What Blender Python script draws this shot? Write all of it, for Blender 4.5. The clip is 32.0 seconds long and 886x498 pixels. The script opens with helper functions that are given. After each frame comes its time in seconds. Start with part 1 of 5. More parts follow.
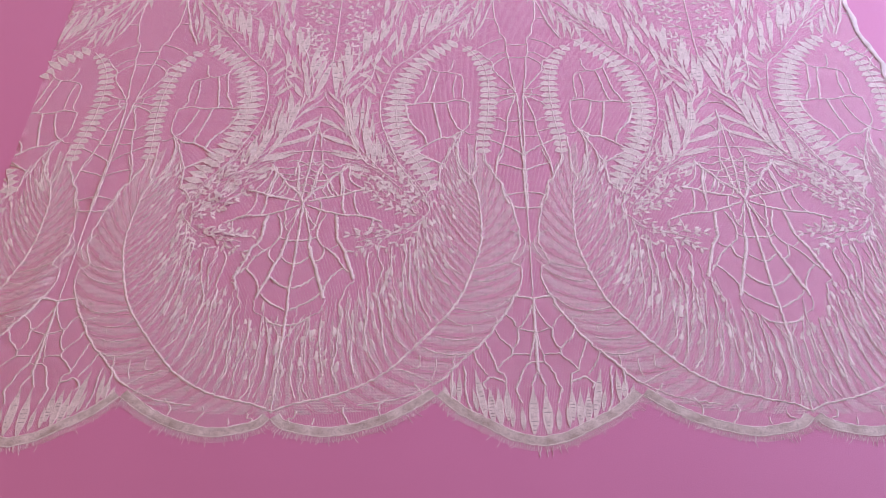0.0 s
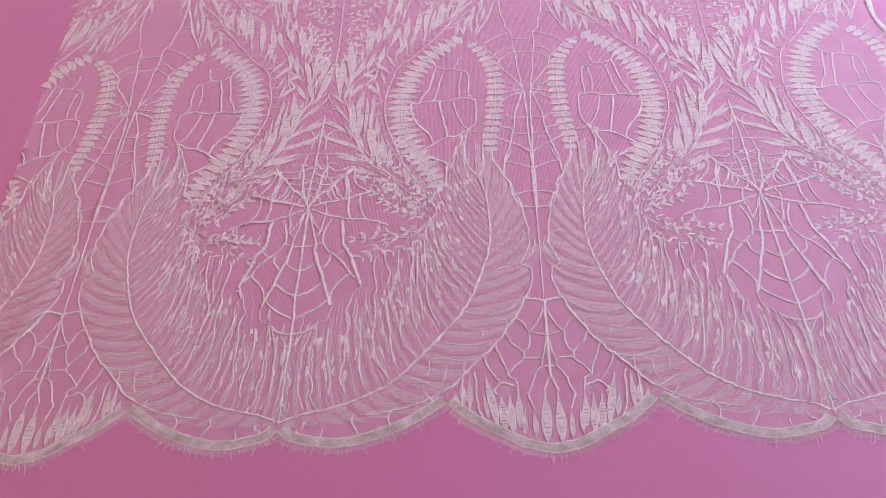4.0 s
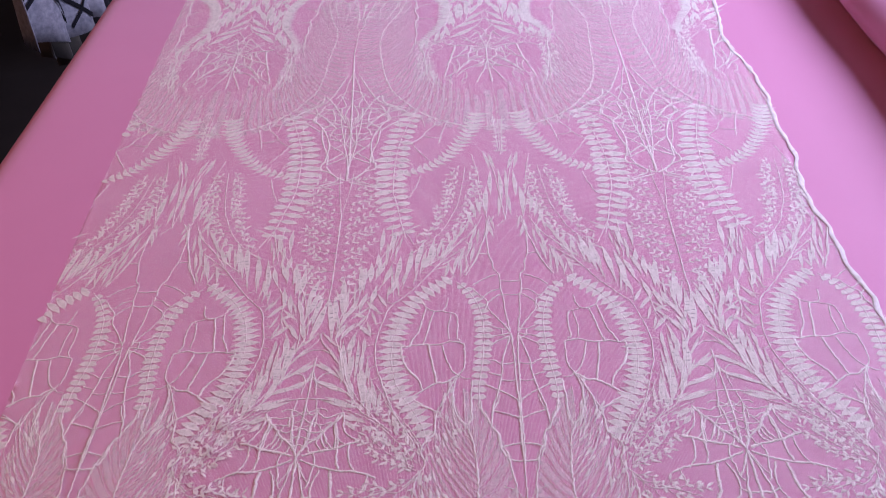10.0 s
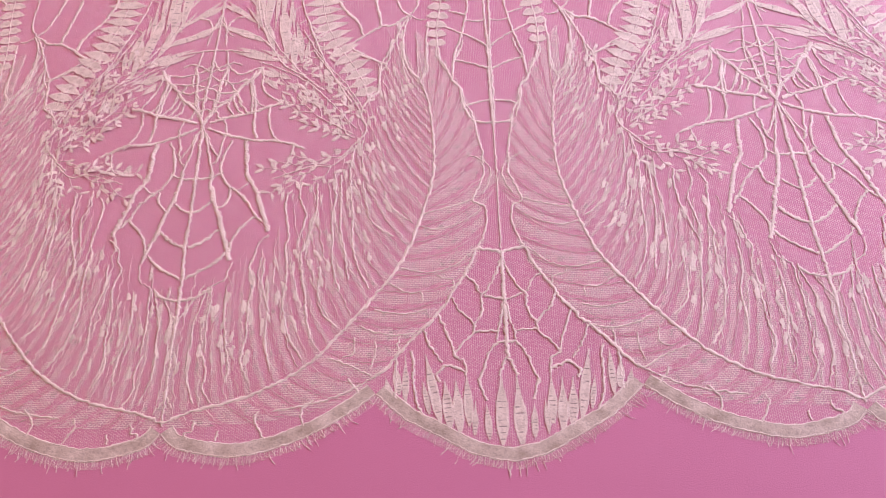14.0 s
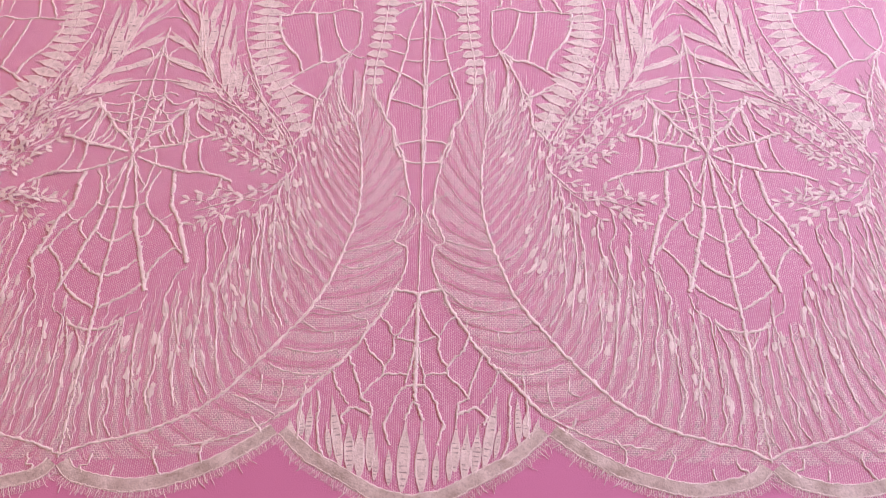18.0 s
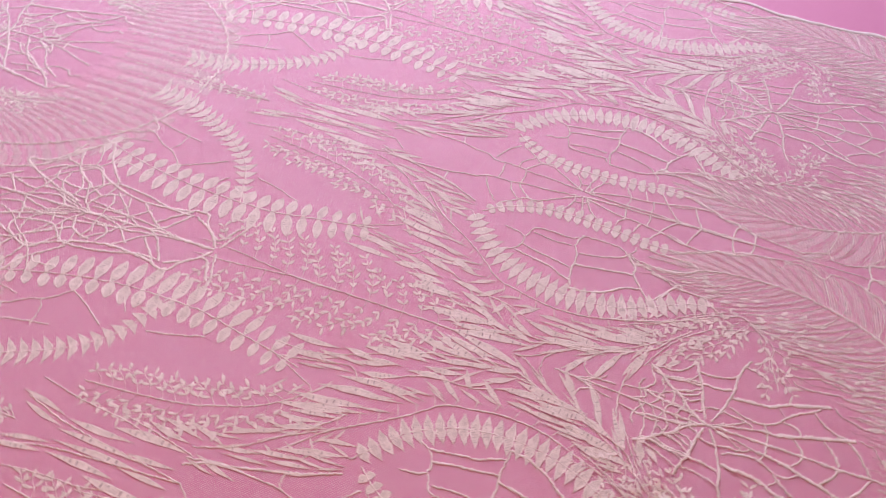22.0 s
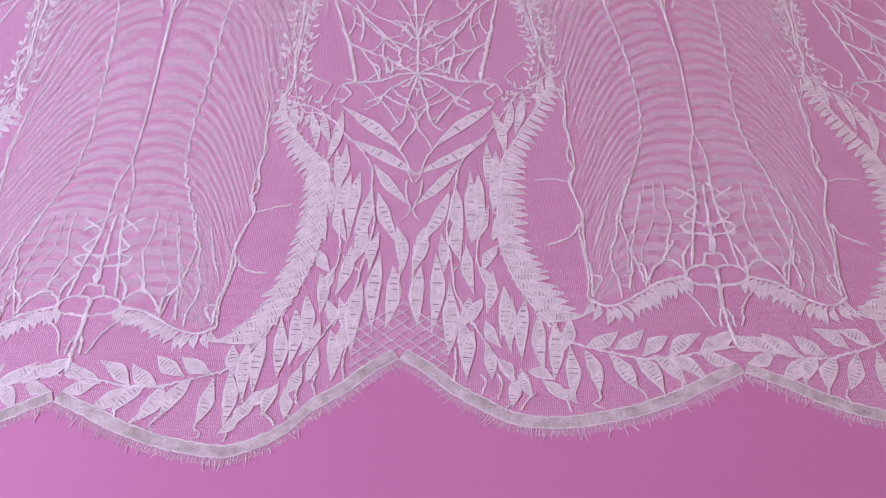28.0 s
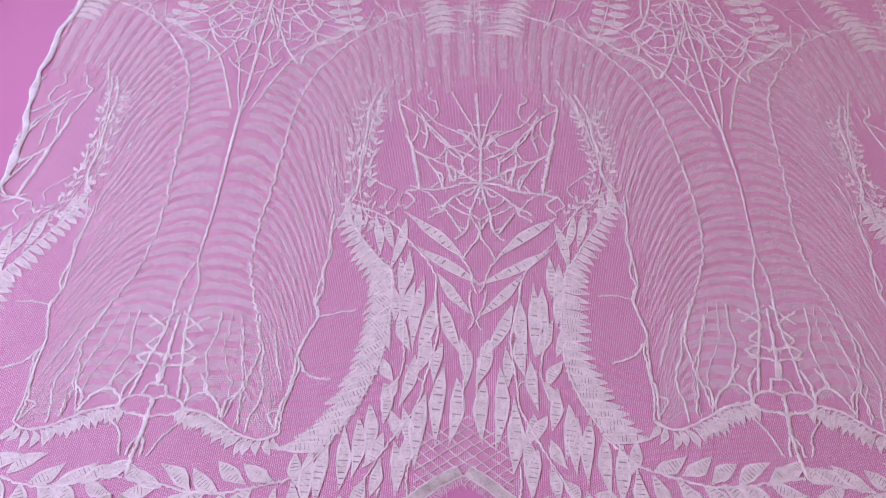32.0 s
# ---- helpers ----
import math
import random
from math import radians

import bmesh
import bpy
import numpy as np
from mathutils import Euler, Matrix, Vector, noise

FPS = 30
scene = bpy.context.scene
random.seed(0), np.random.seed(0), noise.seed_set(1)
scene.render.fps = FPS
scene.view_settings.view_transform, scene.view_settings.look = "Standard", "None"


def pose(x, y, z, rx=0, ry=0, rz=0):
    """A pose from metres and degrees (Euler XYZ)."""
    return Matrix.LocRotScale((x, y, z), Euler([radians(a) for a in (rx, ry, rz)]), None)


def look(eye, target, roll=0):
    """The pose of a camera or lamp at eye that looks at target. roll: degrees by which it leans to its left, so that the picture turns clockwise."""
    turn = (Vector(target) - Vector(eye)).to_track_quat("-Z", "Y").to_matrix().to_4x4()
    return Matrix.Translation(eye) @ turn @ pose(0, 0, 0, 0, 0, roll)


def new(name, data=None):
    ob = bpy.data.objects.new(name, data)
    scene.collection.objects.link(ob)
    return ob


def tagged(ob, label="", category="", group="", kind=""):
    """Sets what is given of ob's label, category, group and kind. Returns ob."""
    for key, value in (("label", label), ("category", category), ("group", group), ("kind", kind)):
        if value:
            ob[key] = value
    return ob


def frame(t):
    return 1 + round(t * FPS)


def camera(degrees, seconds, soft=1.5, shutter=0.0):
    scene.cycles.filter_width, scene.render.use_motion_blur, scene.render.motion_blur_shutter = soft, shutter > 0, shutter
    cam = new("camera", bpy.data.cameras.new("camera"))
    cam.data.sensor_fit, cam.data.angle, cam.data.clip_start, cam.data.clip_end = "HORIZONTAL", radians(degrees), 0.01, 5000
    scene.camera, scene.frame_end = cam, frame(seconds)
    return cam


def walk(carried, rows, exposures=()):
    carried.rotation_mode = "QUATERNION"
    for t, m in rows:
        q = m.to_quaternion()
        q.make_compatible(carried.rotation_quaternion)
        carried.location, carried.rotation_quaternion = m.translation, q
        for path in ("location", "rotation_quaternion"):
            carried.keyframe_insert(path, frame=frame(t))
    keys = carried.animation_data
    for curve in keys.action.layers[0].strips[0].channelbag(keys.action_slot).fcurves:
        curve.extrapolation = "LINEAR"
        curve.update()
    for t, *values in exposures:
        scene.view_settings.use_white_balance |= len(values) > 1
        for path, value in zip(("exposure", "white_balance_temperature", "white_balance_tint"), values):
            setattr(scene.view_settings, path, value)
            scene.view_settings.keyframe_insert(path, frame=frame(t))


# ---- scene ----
cam = camera(51.6, 32.0, soft=1.0, shutter=0.2)
PATH = [
    (0, (-0.06, -0.435, 0.669), (-0.114, 0.878, -0.838), -2.2),
    (0.5, (-0.059, -0.43, 0.665), (-0.125, 0.869, -0.854), -2.7),
    (1, (-0.055, -0.424, 0.666), (-0.135, 0.872, -0.856), -3.5),
    (1.5, (-0.054, -0.421, 0.664), (-0.142, 0.879, -0.854), -3.8),
    (2, (-0.056, -0.418, 0.665), (-0.146, 0.875, -0.858), -4.2),
    (2.5, (-0.056, -0.414, 0.664), (-0.146, 0.879, -0.859), -4.2),
    (3, (-0.057, -0.414, 0.664), (-0.144, 0.882, -0.857), -4.4),
    (3.5, (-0.053, -0.415, 0.663), (-0.142, 0.884, -0.855), -4.7),
    (5.5, (-0.049, -0.412, 0.662), (-0.15, 0.882, -0.86), -5.9),
    (6, (-0.051, -0.409, 0.66), (-0.149, 0.889, -0.859), -6.2),
    (6.5, (-0.046, -0.409, 0.661), (-0.124, 0.893, -0.855), -5.8),
    (7, (-0.037, -0.407, 0.659), (-0.094, 0.894, -0.859), -5.1),
    (7.5, (-0.035, -0.402, 0.659), (-0.092, 0.897, -0.862), -5.1),
    (8, (-0.041, -0.396, 0.659), (-0.104, 0.912, -0.853), -4.9),
    (8.5, (-0.047, -0.386, 0.672), (-0.133, 0.961, -0.804), -4.9),
    (9, (-0.051, -0.374, 0.693), (-0.155, 1.051, -0.707), -5.0),
    (9.5, (-0.049, -0.365, 0.711), (-0.126, 1.125, -0.62), -4.0),
    (10, (-0.051, -0.368, 0.731), (-0.104, 1.187, -0.526), -2.7),
    (10.5, (-0.056, -0.371, 0.746), (-0.107, 1.222, -0.461), -2.0),
    (11, (-0.051, -0.371, 0.741), (-0.122, 1.191, -0.507), -2.8),
    (11.5, (-0.042, -0.361, 0.689), (-0.124, 1.054, -0.723), -4.2),
    (11.8, (-0.029, -0.344, 0.652), (-0.115, 0.936, -0.883), -5.2),
    (12, (-0.027, -0.34, 0.632), (-0.105, 0.879, -0.952), -5.2),
    (12.5, (-0.029, -0.322, 0.61), (-0.109, 0.794, -1.047), -5.7),
    (13, (-0.068, -0.291, 0.601), (-0.093, 0.849, -1.042), -4.6),
    (13.5, (-0.075, -0.267, 0.583), (-0.082, 0.816, -1.098), -4.6),
    (14, (-0.024, -0.239, 0.564), (-0.077, 0.769, -1.163), -4.9),
    (14.5, (0.016, -0.223, 0.533), (-0.113, 0.732, -1.22), -7.5),
    (15, (0.035, -0.211, 0.531), (-0.114, 0.728, -1.229), -8.2),
    (15.5, (0.042, -0.23, 0.557), (-0.024, 0.774, -1.172), -3.5),
    (17.5, (0.042, -0.257, 0.553), (0.003, 0.797, -1.147), -1.8),
    (18, (0.035, -0.231, 0.561), (-0.02, 0.837, -1.129), -2.4),
    (18.5, (0.025, -0.195, 0.579), (-0.056, 0.91, -1.086), -2.6),
    (19, (0.004, -0.164, 0.603), (-0.074, 1.026, -1.003), -0.8),
    (19.5, (-0.018, -0.147, 0.613), (-0.091, 1.086, -0.96), 0.0),
    (20, (-0.142, -0.147, 0.614), (-0.044, 1.143, -0.912), 4.7),
    (20.5, (-0.392, -0.147, 0.627), (-0.005, 1.129, -0.864), 5.7),
    (21, (-0.574, -0.092, 0.66), (0.123, 1.034, -0.838), 2.2),
    (21.5, (-0.622, 0.1, 0.677), (0.335, 0.943, -0.864), 0.2),
    (22, (-0.696, 0.313, 0.681), (0.558, 0.706, -0.827), 4.4),
    (22.5, (-0.744, 0.576, 0.716), (0.55, 0.664, -0.807), 3.3),
    (23, (-0.655, 0.734, 0.608), (0.673, 0.824, -0.885), -2.0),
    (23.5, (-0.549, 0.876, 0.58), (0.728, 0.779, -0.956), -0.4),
    (24, (-0.535, 1.137, 0.556), (0.669, 0.667, -0.971), 0.2),
    (24.5, (-0.506, 1.292, 0.561), (0.548, 0.614, -0.998), 1.0),
    (26.5, (-0.203, 1.617, 0.587), (-0.142, 0.314, -0.93), 2.0),
    (27, (-0.162, 1.649, 0.582), (-0.067, 0.387, -0.967), 0.1),
    (27.5, (-0.095, 1.669, 0.563), (-0.08, 0.437, -1.012), 1.3),
    (28, (-0.032, 1.685, 0.545), (-0.029, 0.492, -1.06), -0.2),
    (28.5, (-0.018, 1.689, 0.543), (-0.018, 0.505, -1.069), 0.6),
    (29, (-0.007, 1.688, 0.543), (0.012, 0.491, -1.059), 0.7),
    (29.5, (-0.005, 1.692, 0.542), (0.018, 0.481, -1.05), 0.7),
    (30, (0.004, 1.69, 0.544), (0.024, 0.464, -1.036), 1.0),
    (30.5, (0.004, 1.684, 0.544), (0.038, 0.452, -1.031), 0.5),
    (31, (0.009, 1.679, 0.547), (0.03, 0.434, -1.018), 1.0),
    (31.5, (0.01, 1.675, 0.551), (0.028, 0.407, -0.996), 1.3),
    (32, (0.013, 1.67, 0.558), (0.033, 0.336, -0.931), 1.8),
]
EXPOSURE = [(0.0, 0.14, 6850.0, 49.0), (8.0, 0.14, 6850.0, 50.0), (10.0, 0.06, 6500.0, 49.0), (11.0, 0.10, 7250.0, 47.0), (12.5, 0.36, 8000.0, 53.0), (15.0, 0.40, 7800.0, 54.0), (18.0, 0.38, 7800.0, 56.0), (19.0, 0.38, 7600.0, 53.0),
            (20.0, 0.18, 7900.0, 57.0), (21.0, 0.28, 8300.0, 50.0), (22.0, 0.22, 7600.0, 50.0), (23.0, -0.12, 7200.0, 52.0), (24.0, -0.10, 6950.0, 54.0), (27.0, -0.18, 6850.0, 58.0), (28.5, -0.29, 6700.0, 60.0), (32.0, -0.31, 6700.0, 60.0)]
walk(cam, [(t, look(eye, target, roll)) for t, eye, target, roll in PATH], EXPOSURE)

# ---- light ----
world = bpy.data.worlds.new("daylight")
scene.world = world
world.use_nodes = True
wn = world.node_tree
sky = wn.nodes.new("ShaderNodeTexSky")
sky.sky_type, sky.sun_disc, sky.sun_elevation, sky.sun_rotation = "NISHITA", False, radians(35), radians(80)
wn.links.new(sky.outputs[0], wn.nodes["Background"].inputs[0])
wn.nodes["Background"].inputs[1].default_value = 0.1


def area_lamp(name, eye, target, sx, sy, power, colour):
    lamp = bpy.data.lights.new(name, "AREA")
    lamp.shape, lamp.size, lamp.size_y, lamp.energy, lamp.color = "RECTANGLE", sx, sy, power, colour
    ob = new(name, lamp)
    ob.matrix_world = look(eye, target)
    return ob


area_lamp("window_light", (1.54, 1.5, 1.08), (0.0, 1.5, 0.35), 2.4, 0.95, 71, (0.58, 0.75, 1.0))
# Unseen lamp added to fill the left side with warm light.
area_lamp("warm_fill_light", (-1.3, 0.5, 1.86), (-1.3, 0.5, 0.0), 1.2, 1.6, 13.0, (1.0, 0.54, 0.28))

# ---- materials ----
def material(name, colour, rough=0.8, sheen=0.0, spec=0.3):
    m = bpy.data.materials.new(name)
    m.use_nodes = True
    b = m.node_tree.nodes["Principled BSDF"]
    b.inputs["Base Color"].default_value = (*colour, 1)
    b.inputs["Roughness"].default_value = rough
    b.inputs["Sheen Weight"].default_value = sheen
    b.inputs["Specular IOR Level"].default_value = spec
    return m, m.node_tree, b


def node(tree, kind, **values):
    n = tree.nodes.new("ShaderNode" + kind)
    for key, value in values.items():
        n.inputs[key.replace("_", " ")].default_value = value
    return n


def place(tree, sx=1.0, sy=1.0, sz=1.0, turn=0.0):
    """The world position, scaled and turned about z."""
    g = tree.nodes.new("ShaderNodeNewGeometry")
    mp = tree.nodes.new("ShaderNodeMapping")
    mp.inputs["Scale"].default_value = (sx, sy, sz)
    mp.inputs["Rotation"].default_value = (0, 0, turn)
    tree.links.new(g.outputs["Position"], mp.inputs["Vector"])
    return mp.outputs["Vector"]


def noise_of(tree, scale, detail=3.0, rough=0.55, vector=None):
    n = node(tree, "TexNoise", Scale=scale, Detail=detail, Roughness=rough)
    tree.links.new(vector or place(tree), n.inputs["Vector"])
    return n.outputs["Fac"]


def ramp(tree, fac, stops):
    r = tree.nodes.new("ShaderNodeValToRGB")
    tree.links.new(fac, r.inputs["Fac"])
    for i, (at, c) in enumerate(stops):
        e = r.color_ramp.elements[i] if i < 2 else r.color_ramp.elements.new(at)
        e.position, e.color = at, (*c, 1)
    return r.outputs["Color"]


def bumped(tree, b, heights, distance):
    """Fine relief from (output, weight) pairs."""
    total = None
    for out, weight in heights:
        mul = tree.nodes.new("ShaderNodeMath")
        mul.operation = "MULTIPLY"
        mul.inputs[1].default_value = weight
        tree.links.new(out, mul.inputs[0])
        if total is None:
            total = mul.outputs[0]
        else:
            add = tree.nodes.new("ShaderNodeMath")
            tree.links.new(total, add.inputs[0])
            tree.links.new(mul.outputs[0], add.inputs[1])
            total = add.outputs[0]
    bump = node(tree, "Bump", Strength=1.0, Distance=distance)
    tree.links.new(total, bump.inputs["Height"])
    tree.links.new(bump.outputs["Normal"], b.inputs["Normal"])


def cloth_material(name, dark, light, rough, sheen, weave=1600.0, coarse=5.0):
    m, tree, b = material(name, light, rough, sheen, 0.35)
    col = ramp(tree, noise_of(tree, coarse, 4.0), [(0.25, dark), (0.8, light)])
    tree.links.new(col, b.inputs["Base Color"])
    bumped(tree, b, [(noise_of(tree, 9.0, 2.0), 0.9), (noise_of(tree, weave, 2.0), 0.12)], 0.0012)
    return m


def net_material(name, colour, width, height, thread, patchy, tone=0.0, turn=90.0):
    """Thin threads with open holes between them: brick bond gives the six-sided mesh of tulle."""
    m, tree, b = material(name, colour, 0.75, 0.2, 0.2)
    brick = node(tree, "TexBrick", Scale=1.0)
    brick.offset, brick.squash = 0.5, 1.0
    brick.inputs["Mortar Size"].default_value = thread
    brick.inputs["Mortar Smooth"].default_value = 0.2
    brick.inputs["Bias"].default_value = 0.0
    brick.inputs["Brick Width"].default_value = width
    brick.inputs["Row Height"].default_value = height
    tree.links.new(place(tree, turn=radians(turn)), brick.inputs["Vector"])
    cover = brick.outputs["Fac"]
    if patchy:
        spot = node(tree, "MapRange", From_Min=0.35, From_Max=0.7, To_Min=tone, To_Max=tone + patchy)
        tree.links.new(noise_of(tree, 160.0, 3.0), spot.inputs["Value"])
        mx = tree.nodes.new("ShaderNodeMath")
        mx.operation = "MAXIMUM"
        tree.links.new(cover, mx.inputs[0])
        tree.links.new(spot.outputs["Result"], mx.inputs[1])
        cover = mx.outputs[0]
    clear = tree.nodes.new("ShaderNodeBsdfTransparent")
    mix = tree.nodes.new("ShaderNodeMixShader")
    tree.links.new(cover, mix.inputs["Fac"])
    tree.links.new(clear.outputs[0], mix.inputs[1])
    tree.links.new(b.outputs[0], mix.inputs[2])
    tree.links.new(mix.outputs[0], tree.nodes["Material Output"].inputs["Surface"])
    return m


def thread_material(name, dark, light):
    m, tree, b = material(name, light, 0.9, 0.15, 0.1)
    tree.links.new(ramp(tree, noise_of(tree, 90.0, 4.0), [(0.3, dark), (0.65, light)]), b.inputs["Base Color"])
    bumped(tree, b, [(noise_of(tree, 1400.0, 2.0), 0.5), (noise_of(tree, 500.0, 2.0), 0.6)], 0.0006)
    return m


def leaf_material(name, dark, light, rungs=0.0, coarse=120.0, fine=0.97):
    """Close stitched filling; rungs of short slits let the ground show through."""
    m, tree, b = material(name, light, 0.85, 0.2, 0.15)
    tree.links.new(ramp(tree, noise_of(tree, coarse, 4.0), [(0.3, dark), (0.68, light)]), b.inputs["Base Color"])
    clear = tree.nodes.new("ShaderNodeBsdfTransparent")
    mix = tree.nodes.new("ShaderNodeMixShader")
    cover = ramp(tree, noise_of(tree, 700.0, 1.0), [(0.3, (fine - 0.2, fine - 0.2, fine - 0.2)), (0.5, (fine, fine, fine))])
    if rungs:
        at = tree.nodes.new("ShaderNodeTexCoord")
        split = tree.nodes.new("ShaderNodeSeparateXYZ")
        tree.links.new(at.outputs["Object"], split.inputs[0])
        wave = tree.nodes.new("ShaderNodeMath")
        wave.operation = "MULTIPLY"
        wave.inputs[1].default_value = rungs
        tree.links.new(split.outputs["X"], wave.inputs[0])
        sine = tree.nodes.new("ShaderNodeMath")
        sine.operation = "SINE"
        tree.links.new(wave.outputs[0], sine.inputs[0])
        both = tree.nodes.new("ShaderNodeMath")
        both.operation = "MULTIPLY"
        tree.links.new(sine.outputs[0], both.inputs[0])
        tree.links.new(noise_of(tree, 130.0, 1.0), both.inputs[1])
        slit = ramp(tree, both.outputs[0], [(0.46, (fine, fine, fine)), (0.52, (0.4, 0.4, 0.4))])
        low = tree.nodes.new("ShaderNodeMath")
        low.operation = "MINIMUM"
        tree.links.new(cover, low.inputs[0])
        tree.links.new(slit, low.inputs[1])
        cover = low.outputs[0]
    tree.links.new(cover, mix.inputs["Fac"])
    tree.links.new(clear.outputs[0], mix.inputs[1])
    tree.links.new(b.outputs[0], mix.inputs[2])
    tree.links.new(mix.outputs[0], tree.nodes["Material Output"].inputs["Surface"])
    bumped(tree, b, [(noise_of(tree, 900.0, 2.0), 0.6)], 0.0005)
    return m


PINK = cloth_material("pink_crepe", (0.66, 0.228, 0.374), (0.695, 0.242, 0.396), 0.55, 0.3)
THREAD = thread_material("ivory_cord", (0.67, 0.61, 0.53), (0.90, 0.84, 0.755))
LEAF = leaf_material("ivory_stitching", (0.70, 0.64, 0.55), (0.89, 0.83, 0.73), 70.0)
TAPE = leaf_material("ivory_tape", (0.46, 0.40, 0.31), (0.82, 0.77, 0.66), 0.0, 80.0, 0.92)
ROLLED = thread_material("rolled_ivory", (0.66, 0.62, 0.54), (0.84, 0.81, 0.76))
TULLE = net_material("tulle", (0.95, 0.85, 0.80), 0.0019, 0.0014, 0.00010, 0.0)
DENSE = net_material("close_net", (0.95, 0.84, 0.77), 0.0024, 0.0015, 0.00014, 0.24, 0.08, 0.0)
HAZE = net_material("feather_net", (0.96, 0.83, 0.75), 0.0016, 0.0012, 0.00003, 0.02, -0.02)


# ---- building kit ----
def part(name, bm, mat, parent, label="", smooth=True):
    me = bpy.data.meshes.new(name)
    bm.to_mesh(me)
    bm.free()
    return finish(name, me, mat, parent, label, smooth)


def finish(name, me, mat, parent, label="", smooth=True):
    me.materials.append(mat)
    if smooth:
        me.polygons.foreach_set("use_smooth", [True] * len(me.polygons))
    ob = new(name, me)
    if parent:
        ob.parent = parent
    if label:
        tagged(ob, label)
    return ob


def raw(name, verts, faces, mat, parent, label="", smooth=True):
    me = bpy.data.meshes.new(name)
    me.from_pydata(verts, [], faces)
    me.update()
    return finish(name, me, mat, parent, label, smooth)


def empty(name, label, category, at=(0, 0, 0), group=""):
    ob = new(name)
    ob.location = at
    return tagged(ob, label, category, group)


def table_of(rows):
    xs, ys = [r[0] for r in rows], [r[1] for r in rows]
    return lambda t: float(np.interp(t, xs, ys))


def smooth(points, step):
    """A soft line through a few points, with about one vertex each step."""
    p = [Vector(q) for q in points]
    p = [p[0] * 2 - p[1]] + p + [p[-1] * 2 - p[-2]]
    out = []
    for a, b, c, d in zip(p, p[1:], p[2:], p[3:]):
        n = max(1, round((c - b).length / step))
        for i in range(n):
            t = i / n
            out.append(0.5 * (2 * b + (c - a) * t + (2 * a - 5 * b + 4 * c - d) * t * t + (3 * b - a - 3 * c + d) * t ** 3))
    out.append(p[-2])
    return out


class Line:
    """A soft line measured by its length, from 0 to 1."""
    def __init__(self, points):
        self.p = smooth(points, 2.0)
        self.d = np.cumsum([0] + [(b - a).length for a, b in zip(self.p, self.p[1:])])
        self.x, self.y = [q.x for q in self.p], [q.y for q in self.p]

    def at(self, s):
        d = s * self.d[-1]
        return Vector((float(np.interp(d, self.d, self.x)), float(np.interp(d, self.d, self.y))))

    def way(self, s):
        return (self.at(min(1, s + 0.02)) - self.at(max(0, s - 0.02))).normalized()


def turned(v, degrees):
    a = radians(degrees)
    return Vector((v.x * math.cos(a) - v.y * math.sin(a), v.x * math.sin(a) + v.y * math.cos(a)))


# ---- how the lace lies ----
LEFT = table_of([(-0.1, -0.540), (0.2, -0.545), (0.5, -0.562), (0.8, -0.573), (1.1, -0.585), (1.5, -0.591)])
RIGHT = table_of([(0.0, 0.430), (0.4, 0.421), (0.49, 0.410), (0.7, 0.406), (0.85, 0.422), (1.03, 0.414), (1.12, 0.402), (1.41, 0.443)])
FOLD_1 = table_of([(-0.05, -0.227), (0.25, -0.227), (0.47, -0.217), (0.75, -0.219), (0.95, -0.230), (1.08, -0.238), (1.2, -0.235), (1.33, -0.229), (1.40, -0.236)])
MIDDLE = table_of([(0.9, 0.0), (1.05, -0.0095), (1.2, -0.0095), (1.37, -0.001)])
FOLD_2 = table_of([(0.0, 0.225), (0.2, 0.219), (0.47, 0.211), (0.7, 0.216), (1.03, 0.217), (1.1, 0.215), (1.33, 0.221), (1.40, 0.228)])


def lift(x, y):
    """Height of the lace over the table: it lies close, with soft ripples."""
    z = 0.0001 + 0.0002 * (noise.noise(Vector((x * 7, y * 5, 0.3))) + 0.2)
    z += 0.0002 * noise.noise(Vector((x * 24, y * 17, 4.0)))
    crease = math.exp(-((x + 0.47 - 0.25 * (y - 0.1)) / 0.012) ** 2) * math.exp(-((y - 0.1) / 0.16) ** 2)
    rumple = math.exp(-((x + 0.30) / 0.05) ** 2 - ((y - 0.20) / 0.10) ** 2) * (0.5 + 0.5 * math.sin((x * 0.8 + y) * 150))
    edge = math.exp(-((x - RIGHT(y)) / 0.012) ** 2)
    return max(0.0001, z) + 0.003 * crease + 0.0018 * rumple + 0.0008 * edge


class Half:
    """Half a repeat of the pattern, from its mirror line to the next fold line."""
    def __init__(self, middle, fold, owns_middle=True, owns_fold=True):
        self.middle, self.fold = middle, fold
        self.owns_middle, self.owns_fold = owns_middle, owns_fold

    def at(self, u, v):
        y = v / 1000
        m = self.middle(y)
        x = m + (self.fold(y) - m) * u / 220
        far = min(1, max(0, (y - 1.03) / 0.06)) * min(1, max(0, (x - 0.055) / 0.055)) * (1 - 0.55 * min(1, max(0, (y - 1.22) / 0.12)))
        near = min(1, max(0, (-x - 0.25) / 0.2)) * max(0, 1 - abs(y - 0.37) / 0.2)
        return x, y + 0.030 * far * (2 - far) - 0.010 * near

    def inside(self, u, v, slack=0.0):
        x, y = self.at(u, v)
        return LEFT(y) - slack < x < RIGHT(y) + slack


HALVES = [Half(lambda y: -0.443, lambda y: -0.663, False), Half(lambda y: -0.443, FOLD_1), Half(MIDDLE, FOLD_1, False, False), Half(MIDDLE, FOLD_2), Half(lambda y: 0.437, FOLD_2, True, False)]


